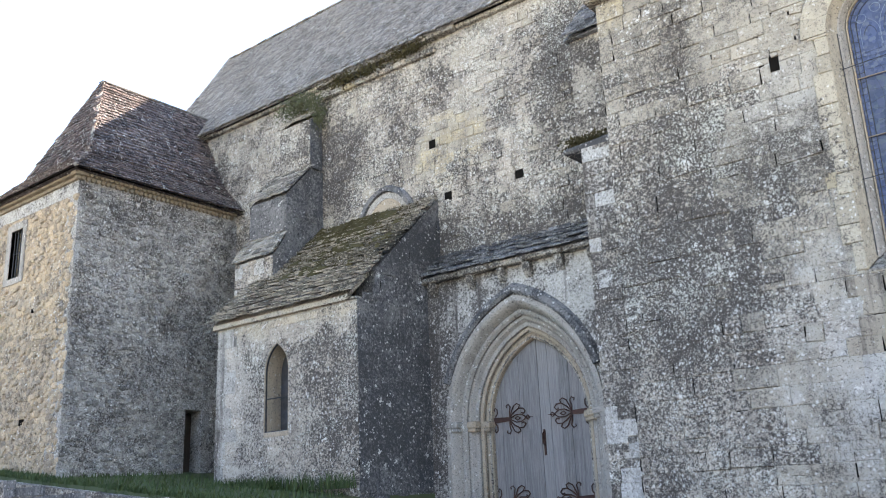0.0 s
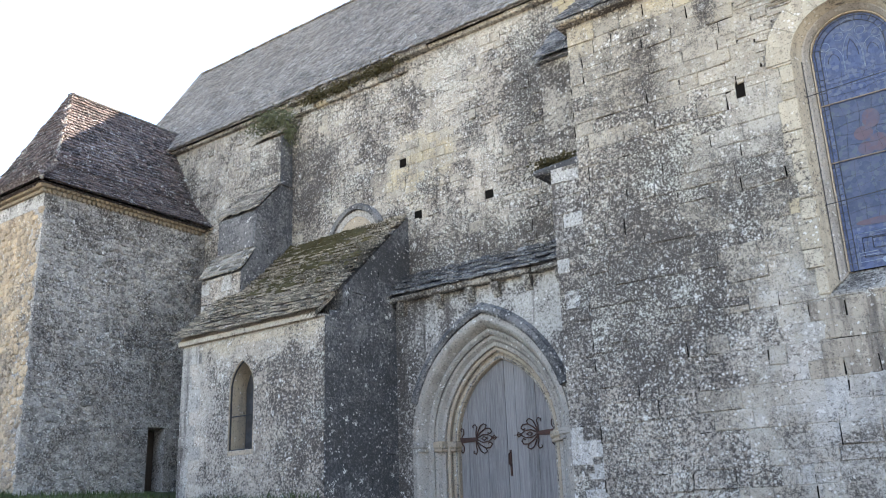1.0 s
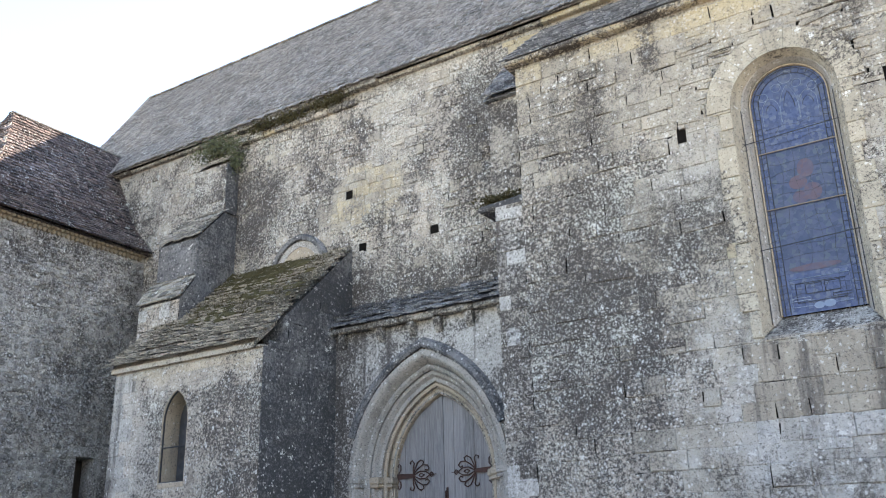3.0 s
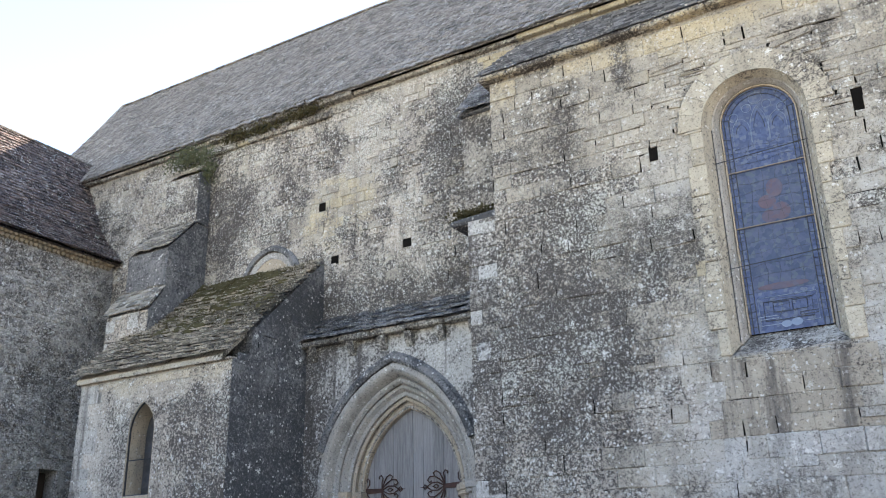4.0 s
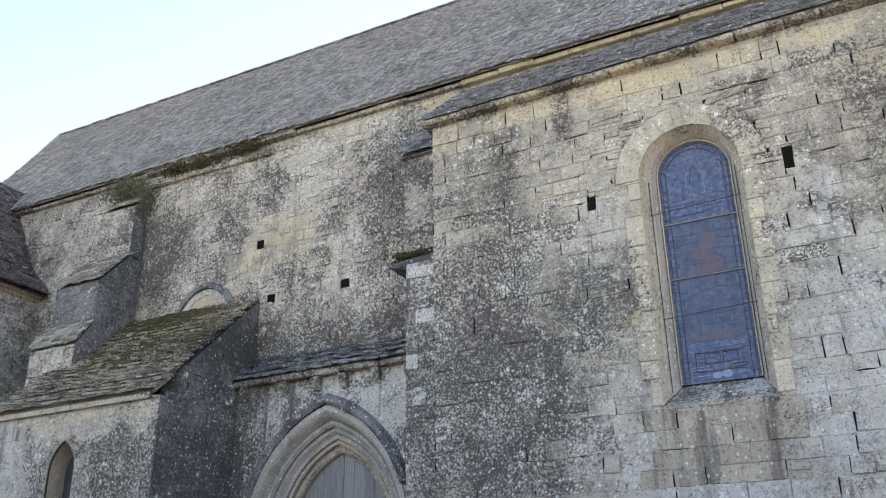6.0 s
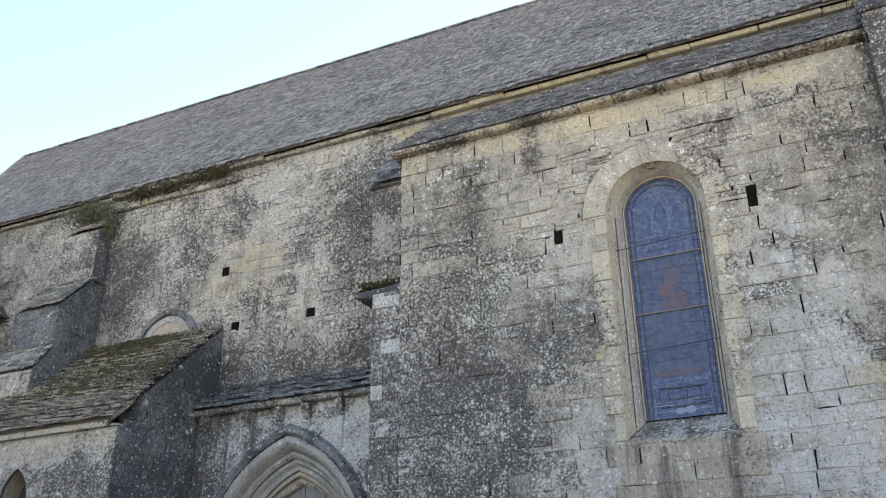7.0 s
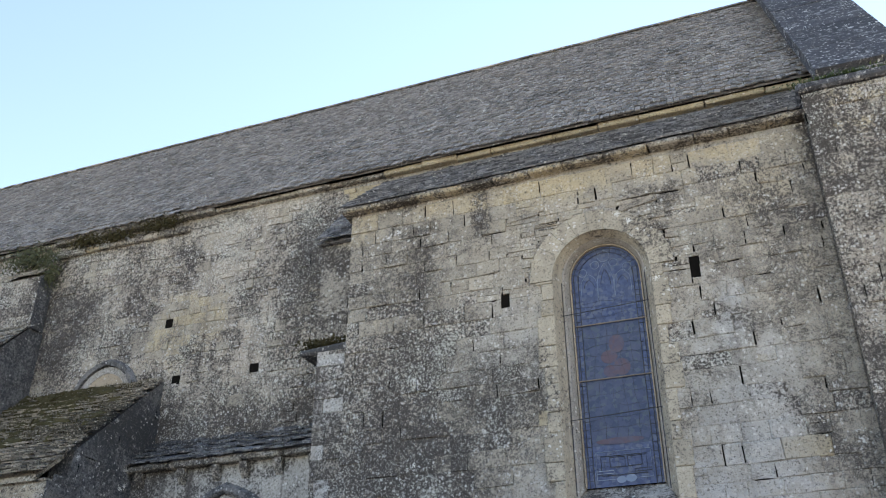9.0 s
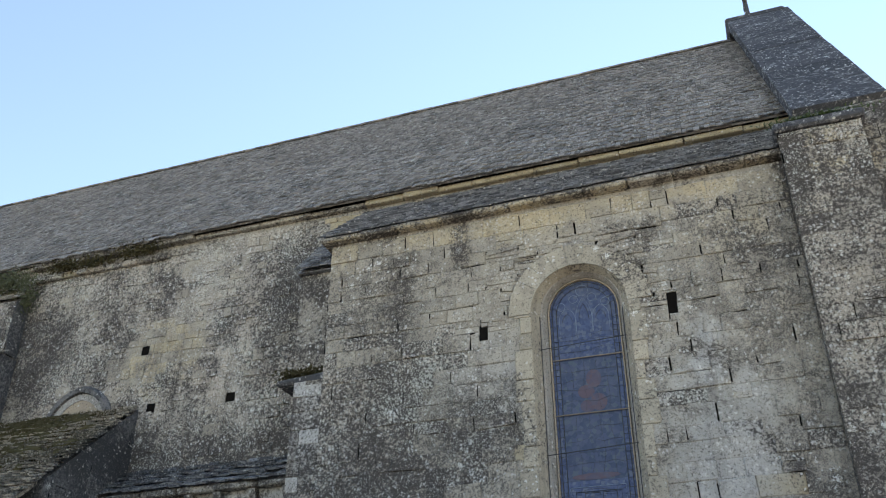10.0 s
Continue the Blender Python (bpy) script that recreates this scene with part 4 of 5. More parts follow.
for q in range(1, 14):
    a = math.pi * q / 14
    lead([G(0.44 * math.cos(a), gs + 0.44 * math.sin(a)), G(0.57 * math.cos(a), gs + 0.57 * math.sin(a))], 0.004)
# side borders cut into short pieces, small pieces in the field
for side in (-1, 1):
    z = gf + 0.1
    while z < 7.95:
        lead([G(side * 0.445, z), G(side * 0.565, z + rng.uniform(-0.02, 0.02))], 0.004)
        z += rng.uniform(0.09, 0.16)
for k in range(4):
    za, zb = tiers[k] + 0.06, tiers[k + 1] - 0.04
    xs_ = [-0.42, -0.26 + rng.uniform(-0.04, 0.04), -0.08 + rng.uniform(-0.04, 0.04), 0.1 + rng.uniform(-0.04, 0.04), 0.27 + rng.uniform(-0.04, 0.04), 0.42]
    for x in xs_[1:-1]:
        lead([G(x + rng.uniform(-0.05, 0.05), za + (zb - za) * q / 4) for q in range(5)], 0.002)
    for q in range(1, 5):
        z = za + (zb - za) * q / 5
        lead([G(x, z + rng.uniform(-0.04, 0.04)) for x in xs_], 0.002)
# the bottom tier: rectangles and a pale device
for x0, x1, z0, z1 in ((-0.4, 0.4, 4.86, 5.27), (-0.33, 0.33, 4.92, 5.20), (-0.4, -0.15, 4.95, 4.99), (0.15, 0.4, 4.95, 4.99), (-0.2, 0.02, 5.04, 5.18), (0.06, 0.26, 5.04, 5.18)):
    lead([G(x0, z0), G(x1, z0), G(x1, z1), G(x0, z1), G(x0, z0)], 0.005, "glass_pale" if x0 < -0.35 else "lead")
# protective wires in front of the opening
for z in (5.75, 7.45):
    part("wire", Build().tube([(WC - 0.68, Y_AISLE + 0.12, z - 0.03), (WC + 0.68, Y_AISLE + 0.12, z + 0.03)], 0.007, 5).mesh("wire", "lead"), window)
for sx in (-1, 1):
    part("wire", Build().tube([(WC + sx * 0.66, Y_AISLE + 0.13, W_FOOT + 0.2), (WC + sx * 0.66, Y_AISLE + 0.13, 8.0)], 0.007, 5).mesh("wire", "lead"), window)
part("room_dark", Build().box(gc - 0.8, gc + 0.8, Y_AISLE + 0.56, Y_AISLE + 0.6, 4.2, 9.0).mesh("room_dark", "dark"), window)

# aisle roof of slates, with the eave slab below it
aisle_roof = thing("aisle_roof", "lean-to aisle roof of small dark slates with mossy patches", "roof", (-2.5, 13.4, 10))
b = Build().prism([(-6.60, 12.46, 10.09), (1.6, 12.46, 10.18), (1.6, 14.28, 11.84), (-6.60, 14.28, 11.74)], (0, 0, -0.04))
part("bed", b.mesh("bed", "slate"), aisle_roof)
b = tiling((-6.66, 12.42, 10.06), (8.3, 0, 0.09), (0, 1.92, 1.72), (8.3, 2.55), (0.17, 0.12), random.Random(11), thick=0.026, lift=0.02, wander=0.05)
pieces(b, aisle_roof, "slate", ["slate"], 300, lambda p: p.z < 10.6, "slates")
x = -6.6
while x < 1.35:
    w = random.uniform(0.5, 0.9)
    b = Build().box(x, min(1.4, x + w) - 0.006, 12.40, 12.9, 9.965 + 0.011 * (x + 6.6), 10.06 + 0.011 * (x + 6.6), cut=0.03, jit=0.012)
    part("eave_slab", b.mesh("eave_slab", "crusted"), aisle_roof)
    x += w

# pier at the aisle's east end, and the wall beyond it
pier = thing("corner_pier", "tall limestone corner pier with mossy capping slab", "buttress", (1.95, 12.3, 0))
pier_body = part("body", Build().box(1.37, 2.58, 12.28, 14.25, 0, 10.3).mesh("body", "crusted"), pier)
part("capping", Build().box(1.32, 2.66, 12.2, 14.2, 10.32, 10.48, cut=0.04, jit=0.015).mesh("capping", "coping"), pier)
part("upper_block", Build().box(1.62, 3.2, 12.75, 14.2, 10.48, 10.95, cut=0.05, jit=0.02).mesh("upper_block", "aisle"), pier)
b = Build().box(2.58, 3.9, 12.55, 14.3, 0, 10.75)
east_wall = part("east_wall", b.mesh("east_wall", "crusted"), pier)

# stepped buttress between aisle and porch
step = thing("west_buttress", "stepped rubble buttress with slate cap and mossy ledge", "buttress", (-6.8, 12.7, 0))
lower = part("lower_stage", Build().box(-7.02, -6.4, 12.66, 14.25, 0, 7.42).mesh("lower_stage", "mortar"), step)
part("upper_stage", Build().box(-7.3, -6.46, 13.08, 14.25, 7.5, 9.75).mesh("upper_stage", "crusted"), step, "dark crusted upper stage")
part("ledge", Build().box(-7.42, -6.47, 12.72, 13.3, 7.44, 7.56, cut=0.04, jit=0.03).mesh("ledge", "coping"), step)
b = Build().prism([(-7.36, 12.98, 9.76), (-7.36, 14.25, 9.76), (-7.36, 14.25, 11.2)], (0.8, 0, 0))
part("cap", b.mesh("cap", "slate"), step)
b = tiling((-7.38, 12.94, 9.79), (1, 0, 0), (0, 1.27, 1.44), (0.8, 1.9), (0.2, 0.14), random.Random(5), thick=0.025, lift=0.035, wander=0.02)
pieces(b, step, "slate", ["slate"], 100, lambda p: True, "slates")


# ---- chapel ----
XC0, XC1 = -15.65, -11.5
chapel = thing("chapel", "small cream limestone chapel with mossy stone-tiled lean-to roof", "chapel", (-13.5, Y_CHAPEL, 0))
c_head = pointed(-13.75, 0.35, 4.30, 4.88, 8)
chapel_wall = part("front_wall", pierced(XC0, XC1, 0, 5.46, Y_CHAPEL, Y_CHAPEL + 0.5, [(c_head, 3.12)]).mesh("front_wall", "mortar", weld=True), chapel)
# the east side takes a much darker stone than the cream front
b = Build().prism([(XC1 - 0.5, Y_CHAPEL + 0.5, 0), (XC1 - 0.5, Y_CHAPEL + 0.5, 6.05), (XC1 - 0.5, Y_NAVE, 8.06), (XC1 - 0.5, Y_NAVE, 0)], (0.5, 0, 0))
side_wall = part("side_wall", b.mesh("side_wall", "black"), chapel, "black mottled side wall")
b = Build().box(XC0, XC0 + 0.45, Y_CHAPEL + 0.5, Y_NAVE, 0, 5.4)
part("west_wall", b.mesh("west_wall", "tower"), chapel)
run_y, run_z = Y_NAVE - (Y_CHAPEL - 0.16), 8.0 - 5.46
c_len = math.hypot(run_y, run_z)
b = Build().prism([(XC0 - 0.05, Y_CHAPEL - 0.1, 5.5), (XC1 - 0.16, Y_CHAPEL - 0.1, 5.5), (XC1 - 0.16, Y_NAVE, 8.0), (XC0 - 0.12, Y_NAVE, 8.0)], (0, 0.0, -0.09))
chapel_roof = part("roof", b.mesh("roof", "lauze"), chapel, "thick stone tiles overgrown with moss")
b = tiling((XC0 - 0.16, Y_CHAPEL - 0.2, 5.50), (1, 0, 0), (0, run_y, run_z), (XC1 - XC0 + 0.2, c_len), (0.19, 0.085), random.Random(3), thick=0.03, lift=0.06, wander=0.04)
pieces(b, chapel_roof, "roof_tile", ["lauze"], 300, lambda p: p.x > -14.2, "roof_tiles")
b = Build().box(XC0 - 0.1, XC1 + 0.0, Y_CHAPEL - 0.06, Y_CHAPEL + 0.02, 5.41, 5.455, cut=0.012)
part("eave_slab", b.mesh("eave_slab", "chapel"), chapel)
cwin = thing("window_2", "narrow pointed chapel window in a deep pale reveal", "window", (-13.75, Y_CHAPEL, 3.12), kind="structure")
path = [(-14.1, 3.12)] + c_head + [(-13.4, 3.12)]
part("reveal", sweep(path, [(0.0, Y_CHAPEL - 0.006), (-0.005, Y_CHAPEL + 0.45), (0.01, Y_CHAPEL + 0.45), (0.01, Y_CHAPEL - 0.006)], close=True).mesh("reveal", "carved_warm"), cwin)
part("pane", Build().quad((-14.1, Y_CHAPEL + 0.43, 3.12), (-13.4, Y_CHAPEL + 0.43, 3.12), (-13.4, Y_CHAPEL + 0.43, 4.9), (-14.1, Y_CHAPEL + 0.43, 4.9)).mesh("pane", "glass_dark"), cwin)
part("frame", sweep(path, [(0.0, Y_CHAPEL + 0.02), (-0.02, Y_CHAPEL + 0.02), (-0.02, Y_CHAPEL + 0.05), (0.0, Y_CHAPEL + 0.05)], close=True).mesh("frame", "lead"), cwin)
for z in (3.13, 3.78):
    part("bar", Build().tube([(-14.1, Y_CHAPEL + 0.03, z), (-13.4, Y_CHAPEL + 0.03, z)], 0.012, 5).mesh("bar", "lead"), cwin)
part("sill", Build().box(-14.12, -13.38, Y_CHAPEL - 0.012, Y_CHAPEL + 0.45, 3.02, 3.115, cut=0.01).mesh("sill", "carved_warm"), cwin)
part("room_dark", Build().box(-14.3, -13.2, Y_CHAPEL + 0.52, Y_CHAPEL + 0.56, 2.9, 5.1).mesh("room_dark", "dark"), cwin)

# blind arch in the nave wall above the chapel
blind = thing("blind_arch", "weathered pointed blind arch with pale plaster filling", "arch", (-12.95, Y_NAVE, 7.0))
head = pointed(-13.0, 0.74, 7.75, 8.58, 10)
part("moulding", sweep(head, [(0.0, Y_NAVE + 0.02), (0.0, Y_NAVE - 0.12), (0.09, Y_NAVE - 0.14), (0.15, Y_NAVE - 0.06), (0.15, Y_NAVE + 0.02)], close=True).mesh("moulding", "black"), blind)
part("arch_band", sweep(pointed(-13.0, 0.6, 7.75, 8.42, 10), [(0.0, Y_NAVE + 0.02), (0.0, Y_NAVE - 0.05), (0.14, Y_NAVE - 0.055), (0.14, Y_NAVE + 0.02)], close=True).mesh("arch_band", "aisle_pale"), blind)
b = Build()
b.add([(x, Y_NAVE - 0.03, z) for x, z in pointed(-13.0, 0.6, 7.75, 8.42, 10)], [tuple(range(21))])
part("filling", b.mesh("filling", "carved_warm"), blind)

# ---- big stepped buttress at the nave's west end ----
bigb = thing("stepped_buttress", "tall three-stage buttress with tile-covered set-offs", "buttress", (-15.7, 13.2, 0))
big_up = part("upper_stage", Build().prism([(-16.2, 13.86, 8.5), (-16.2, 13.86, 10.95), (-16.2, 14.29, 11.35), (-16.2, 14.29, 8.5)], (1.1, 0, 0)).mesh("upper_stage", "crusted"), bigb)
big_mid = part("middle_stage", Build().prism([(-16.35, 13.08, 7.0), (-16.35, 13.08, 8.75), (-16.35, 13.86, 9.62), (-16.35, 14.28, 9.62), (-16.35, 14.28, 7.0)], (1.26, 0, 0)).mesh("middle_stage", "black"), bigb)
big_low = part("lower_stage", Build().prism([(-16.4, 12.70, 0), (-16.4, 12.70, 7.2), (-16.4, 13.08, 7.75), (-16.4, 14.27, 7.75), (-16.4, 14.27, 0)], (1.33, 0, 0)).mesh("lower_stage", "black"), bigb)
for y0, z0, y1, z1, x0, w, sd in ((13.83, 10.98, 14.28, 11.42, -16.26, 1.2, 1), (13.04, 8.78, 13.86, 9.68, -16.42, 1.4, 2), (12.66, 7.22, 13.08, 7.83, -16.46, 1.45, 3)):
    b = tiling((x0, y0, z0), (1, 0, 0), (0, y1 - y0, z1 - z0), (w, math.hypot(y1 - y0, z1 - z0)), (0.24, 0.12), random.Random(sd), thick=0.03, lift=0.03, wander=0.03)
    pieces(b, bigb, "roof_tile", ["lauze"], 60, lambda p: True, "roof_tiles")


# ---- tower house ----
TX0, TX1, TY0, TY1, T_EAVE = -22.4, X_TOWER, 9.78, 16.5, 9.25
tower = thing("tower_house", "square rubble tower house with a steep brown tiled roof", "house", (-20.4, 12, 2.5))
b = Build()
# east wall with a doorway: built along y
for y0, y1, z0, z1 in ((TY0, 12.9, 1.5, 4.06), (TY0, 12.9, 4.06, T_EAVE), (13.48, TY1, 1.5, 4.06), (13.48, TY1, 4.06, T_EAVE), (12.9, 13.48, 4.06, T_EAVE)):
    b.box(TX1 - 0.6, TX1, y0, y1, z0, z1)
east = part("east_wall", b.mesh("east_wall", "tower", weld=True), tower, "shaded grey rubble wall with pale lichen")
w_head = [(-21.42, 8.52), (-20.86, 8.52)]
b = pierced(TX0, TX1 - 0.6, 1.5, T_EAVE, TY0, TY0 + 0.6, [(w_head, 7.3)])
south = part("south_wall", b.mesh("south_wall", "ochre", weld=True), tower, "warm ochre rubble wall")
b = Build().box(TX0, TX0 + 0.5, TY0 + 0.6, TY1, 1.5, T_EAVE).box(TX0 + 0.5, TX1 - 0.6, TY1 - 0.5, TY1, 1.5, T_EAVE)
part("rear_wall", b.mesh("rear_wall", "tower"), tower)
# roof: hipped at the front, kicked out at the eaves
RX, RY, RZ = -20.45, 11.34, 12.87
ov, kick = 0.28, 0.55
ex1, ex0, ey0 = TX1 + ov, TX0 - ov, TY0 - ov
kx1, kx0, ky0, kz = TX1 - kick + 0.05, TX0 + kick - 0.05, TY0 + kick - 0.1, T_EAVE + 0.85
A, B2 = (RX, RY, RZ), (RX, TY1, RZ)
ez = T_EAVE + 0.07
b = Build()
b.quad((ex1, ey0, ez), (ex1, TY1, ez), (kx1, TY1, kz), (kx1, ky0, kz)).quad((kx1, ky0, kz), (kx1, TY1, kz), B2, A)
b.quad((ex0, ey0, ez), (ex1, ey0, ez), (kx1, ky0, kz), (kx0, ky0, kz)).add([(kx0, ky0, kz), (kx1, ky0, kz), A], [(0, 1, 2)])
b.quad((ex0, TY1, ez), (ex0, ey0, ez), (kx0, ky0, kz), (kx0, TY1, kz)).quad((kx0, TY1, kz), (kx0, ky0, kz), A, B2)
b.quad((ex0, ey0, ez - 0.05), (ex1, ey0, ez - 0.05), (ex1, TY1, ez - 0.05), (ex0, TY1, ez - 0.05))
troof = part("roof", b.mesh("roof", "clay", clean=False), tower, "steep roof of brown flat tiles")


def on_slope(o, p, q, r, seed, tile=(0.165, 0.12)):
    """Tiles on the quad o-p (eave) to r-q (top), trimmed at its sloping ends."""
    o, p, q, r = (Vector(v) for v in (o, p, q, r))
    u = (p - o).normalized()
    up = (r - o) - u * (r - o).dot(u)
    run, s0, s1, length = up.length, (r - o).dot(u), (q - o).dot(u), (p - o).length
    return tiling(o, u, up, (length, run), tile, random.Random(seed), keep=lambda x, s: s0 * s / run - 0.03 < x < length + (s1 - length) * s / run + 0.03, thick=0.018, lift=0.042, wander=0.018)


rest = Build()
for k, quad in enumerate((((ex1, ey0, ez), (ex1, TY1, ez), (kx1, TY1, kz), (kx1, ky0, kz)), ((kx1, ky0, kz), (kx1, TY1, kz), B2, A), ((ex0, ey0, ez), (ex1, ey0, ez), (kx1, ky0, kz), (kx0, ky0, kz)), ((kx0, ky0, kz), (kx1, ky0, kz), A, A))):
    t = on_slope(*quad, seed=20 + k)
    rest.add(t.v, t.f)
tagged(part("roof_tiles", rest.mesh("roof_tiles", "clay", clean=False), troof), kind="stuff")
for pts in ([(ex1, ey0, ez), (kx1, ky0, kz), A], [(ex0, ey0, ez), (kx0, ky0, kz), A], [A, B2]):
    part("hip_tiles", Build().tube([Vector(p) + Vector((0, 0, 0.02)) for p in pts], 0.05, 7).mesh("hip_tiles", "lauze"), troof)
# eave course of ochre tiles in two scalloped rows
for row in range(2):
    off = 0.07 + 0.09 * row
    zc = T_EAVE - 0.08 + 0.085 * row
    b = Build()
    y = TY0 - off
    while y < 14.2:
        b.tube([(TX1 - 0.05, y, zc), (TX1 + off, y, zc)], 0.052, 7)
        y += 0.125
    tagged(part("eave_tiles", b.mesh("eave_tiles", "genoise", clean=False), tower), kind="stuff")
    b = Build()
    x = TX0
    while x < TX1 + off:
        b.tube([(x, TY0 + 0.05, zc), (x, TY0 - off, zc)], 0.052, 7)
        x += 0.125
    tagged(part("eave_tiles", b.mesh("eave_tiles", "genoise", clean=False), tower), kind="stuff")
part("eave_render", Build().box(TX0, TX1 - 0.02, TY0 - 0.012, TY0 + 0.05, T_EAVE - 0.45, T_EAVE - 0.13).mesh("eave_render", "aisle_pale"), tower, "grey render band under the eave")
# barred window on the south face
twin = thing("window_3", "small barred window in a pale stone surround", "window", (-21.14, TY0, 7.3), kind="structure")
for x0, x1, z0, z1 in ((-21.62, -21.42, 7.15, 8.7), (-20.86, -20.68, 7.15, 8.7), (-21.42, -20.86, 8.52, 8.72), (-21.42, -20.86, 7.14, 7.3)):
    part("surround", Build().box(x0, x1, TY0 - 0.025, TY0 + 0.2, z0, z1, cut=0.012).mesh("surround", "carved"), twin)
for k in range(4):
    x = -21.36 + 0.15 * k
    part("bar", Build().tube([(x, TY0 + 0.06, 7.3), (x, TY0 + 0.06, 8.52)], 0.014, 6).mesh("bar", "lead"), twin)
part("crossbar", Build().tube([(-21.42, TY0 + 0.06, 7.95), (-20.86, TY0 + 0.06, 7.95)], 0.012, 6).mesh("crossbar", "lead"), twin)
part("pane", Build().quad((-21.42, TY0 + 0.25, 7.3), (-20.86, TY0 + 0.25, 7.3), (-20.86, TY0 + 0.25, 8.52), (-21.42, TY0 + 0.25, 8.52)).mesh("pane", "glass_dark"), twin)
# low doorway in the east wall, its plank door ajar
tdoor = thing("door_1", "low plank door standing half open in a dark doorway", "door", (TX1 - 0.3, 13.2, 2.45), kind="structure")
part("leaf", Build().box(TX1 - 0.57, TX1 - 0.53, 12.93, 13.46, 2.45, 4.04, cut=0.006).mesh("leaf", "old_wood"), tdoor)
for y0, y1 in ((13.36, 13.48),):
    part("jamb", Build().box(TX1 - 0.4, TX1 + 0.015, y0, y1, 2.4, 4.06, cut=0.012).mesh("jamb", "tower"), tdoor)
part("lintel", Build().box(TX1 - 0.4, TX1 + 0.02, 12.8, 13.6, 4.06, 4.22, cut=0.015).mesh("lintel", "tower"), tdoor)
part("threshold", Build().box(TX1 - 0.6, TX1 + 0.06, 12.9, 13.48, 2.28, 2.42, cut=0.015).mesh("threshold", "carved"), tdoor)

# ---- retaining wall ----
retain = thing("retaining_wall", "low dry-stone retaining wall below the grassy terrace", "wall", (-16, 8.7, 1.0))
n = 30
b = Build()
for k in range(n):
    xa, xb = -30 + k * 19.0 / n, -30 + (k + 1) * 19.0 / n
    za, zb = rise(xa, 9.1) - 0.03, rise(xb, 9.1) - 0.03
    b.prism([(xa, 8.5, 0), (xb, 8.5, 0), (xb, 8.5, zb), (xa, 8.5, za)], (0, 0.3, 0))
retain_body = part("core", b.mesh("core", "crusted"), retain)


# ---- plants ----
def blades(where, count, height, seed, width=0.012, lean=0.4):
    """Grass blades: where(rng) gives a foot; each blade is two narrow faces."""
    rng, b = random.Random(seed), Build()
    for _ in range(count):
        p = where(rng)
        h, a = height * rng.uniform(0.4, 1.2), rng.uniform(0, 6.28)
        d = Vector((math.cos(a), math.sin(a), 0))
        s = Vector((-d.y, d.x, 0)) * width * rng.uniform(0.6, 1.3)
        q = p + d * h * lean * 0.35 + Vector((0, 0, h * 0.6))
        t = p + d * h * lean + Vector((0, 0, h))
        b.add([p - s, p + s, q + s * 0.7, q - s * 0.7, t], [(0, 1, 2, 3), (3, 2, 4)])
    return b


def terrace(rng):
    x, y = rng.uniform(-24, -11.6), rng.choice([rng.uniform(8.85, 9.3), rng.uniform(8.9, 12.5)])
    if x < X_TOWER and y > TY0:
        y = rng.uniform(8.9, TY0)
    if x > XC0 and y > Y_CHAPEL:
        y = rng.uniform(9, Y_CHAPEL)
    return Vector((x, y, rise(x, y) - 0.02))


tagged(part("terrace_grass", blades(terrace, 9000, 0.13, 31).mesh("terrace_grass", "leaf", clean=False)), "short green grass along the terrace edge", "grass", kind="stuff")
tagged(part("wall_foot_weeds", blades(lambda r: Vector((r.choice([r.uniform(XC0 - 0.3, XC1), r.uniform(-15.5, -13.5)]), Y_CHAPEL - r.uniform(0.02, 0.35), rise(-14, 11.4) - 0.1)), 1500, 0.3, 32).mesh("wall_foot_weeds", "leaf", clean=False)), "weeds growing along the chapel wall foot", "weeds", kind="stuff")


def tuft(name, centre, size, count, mat, label, seed):
    rng, b = random.Random(seed), Build()
    c = Vector(centre)
    for _ in range(count):
        d = Vector((rng.gauss(0, 1), rng.gauss(0, 0.8), rng.gauss(0.35, 0.7)))
        d = Vector((d.x * size[0], d.y * size[1], d.z * size[2])) * 0.5
        p = c + d
        a, h = Vector((rng.gauss(0, 1), rng.gauss(0, 1), rng.gauss(0.4, 1))).normalized(), rng.uniform(0.03, 0.075)
        s = a.orthogonal().normalized() * h * 0.35
        b.add([p - s, p + s, p + a * h], [(0, 1, 2)])
    for _ in range(14):
        e = c + Vector((rng.gauss(0, 0.4) * size[0], rng.gauss(0, 0.4) * size[1], abs(rng.gauss(0.2, 0.4)) * size[2]))
        b.tube([c - Vector((0, 0, size[2] * 0.3)), (c + e) / 2 + Vector((0, 0, 0.03)), e], 0.006, 4, taper=0.4)
    return tagged(part(name, b.mesh(name, mat, clean=False)), label, "plant", kind="stuff")


tuft("wall_plant", (-15.6, 13.95, 11.45), (0.75, 0.35, 0.34), 1500, "herb", "bushy green herb growing on the buttress top", 41)
tuft("wall_plant", (-15.05, 14.05, 11.0), (0.25, 0.25, 0.5), 500, "herb", "herb hanging beside the buttress top", 42)
tuft("wall_plant", (-14.2, 14.1, 11.75), (0.5, 0.2, 0.25), 500, "moss", "dry brown herb growing on the eave ledge", 43)
tuft("wall_plant", (-12.2, 14.1, 11.78), (0.7, 0.2, 0.25), 600, "moss", "dry brown herb growing under the eave", 44)
tuft("wall_plant", (-13.3, 14.1, 11.72), (0.5, 0.2, 0.2), 400, "moss", "dry brown herb growing under the eave", 45)
tuft("ledge_moss", (-6.95, 12.9, 7.62), (0.5, 0.3, 0.12), 900, "moss", "brown moss cushion on the buttress ledge", 46)
tuft("capping_moss", (2.0, 12.3, 10.5), (0.7, 0.1, 0.08), 900, "leaf", "green moss along the pier capping", 47)
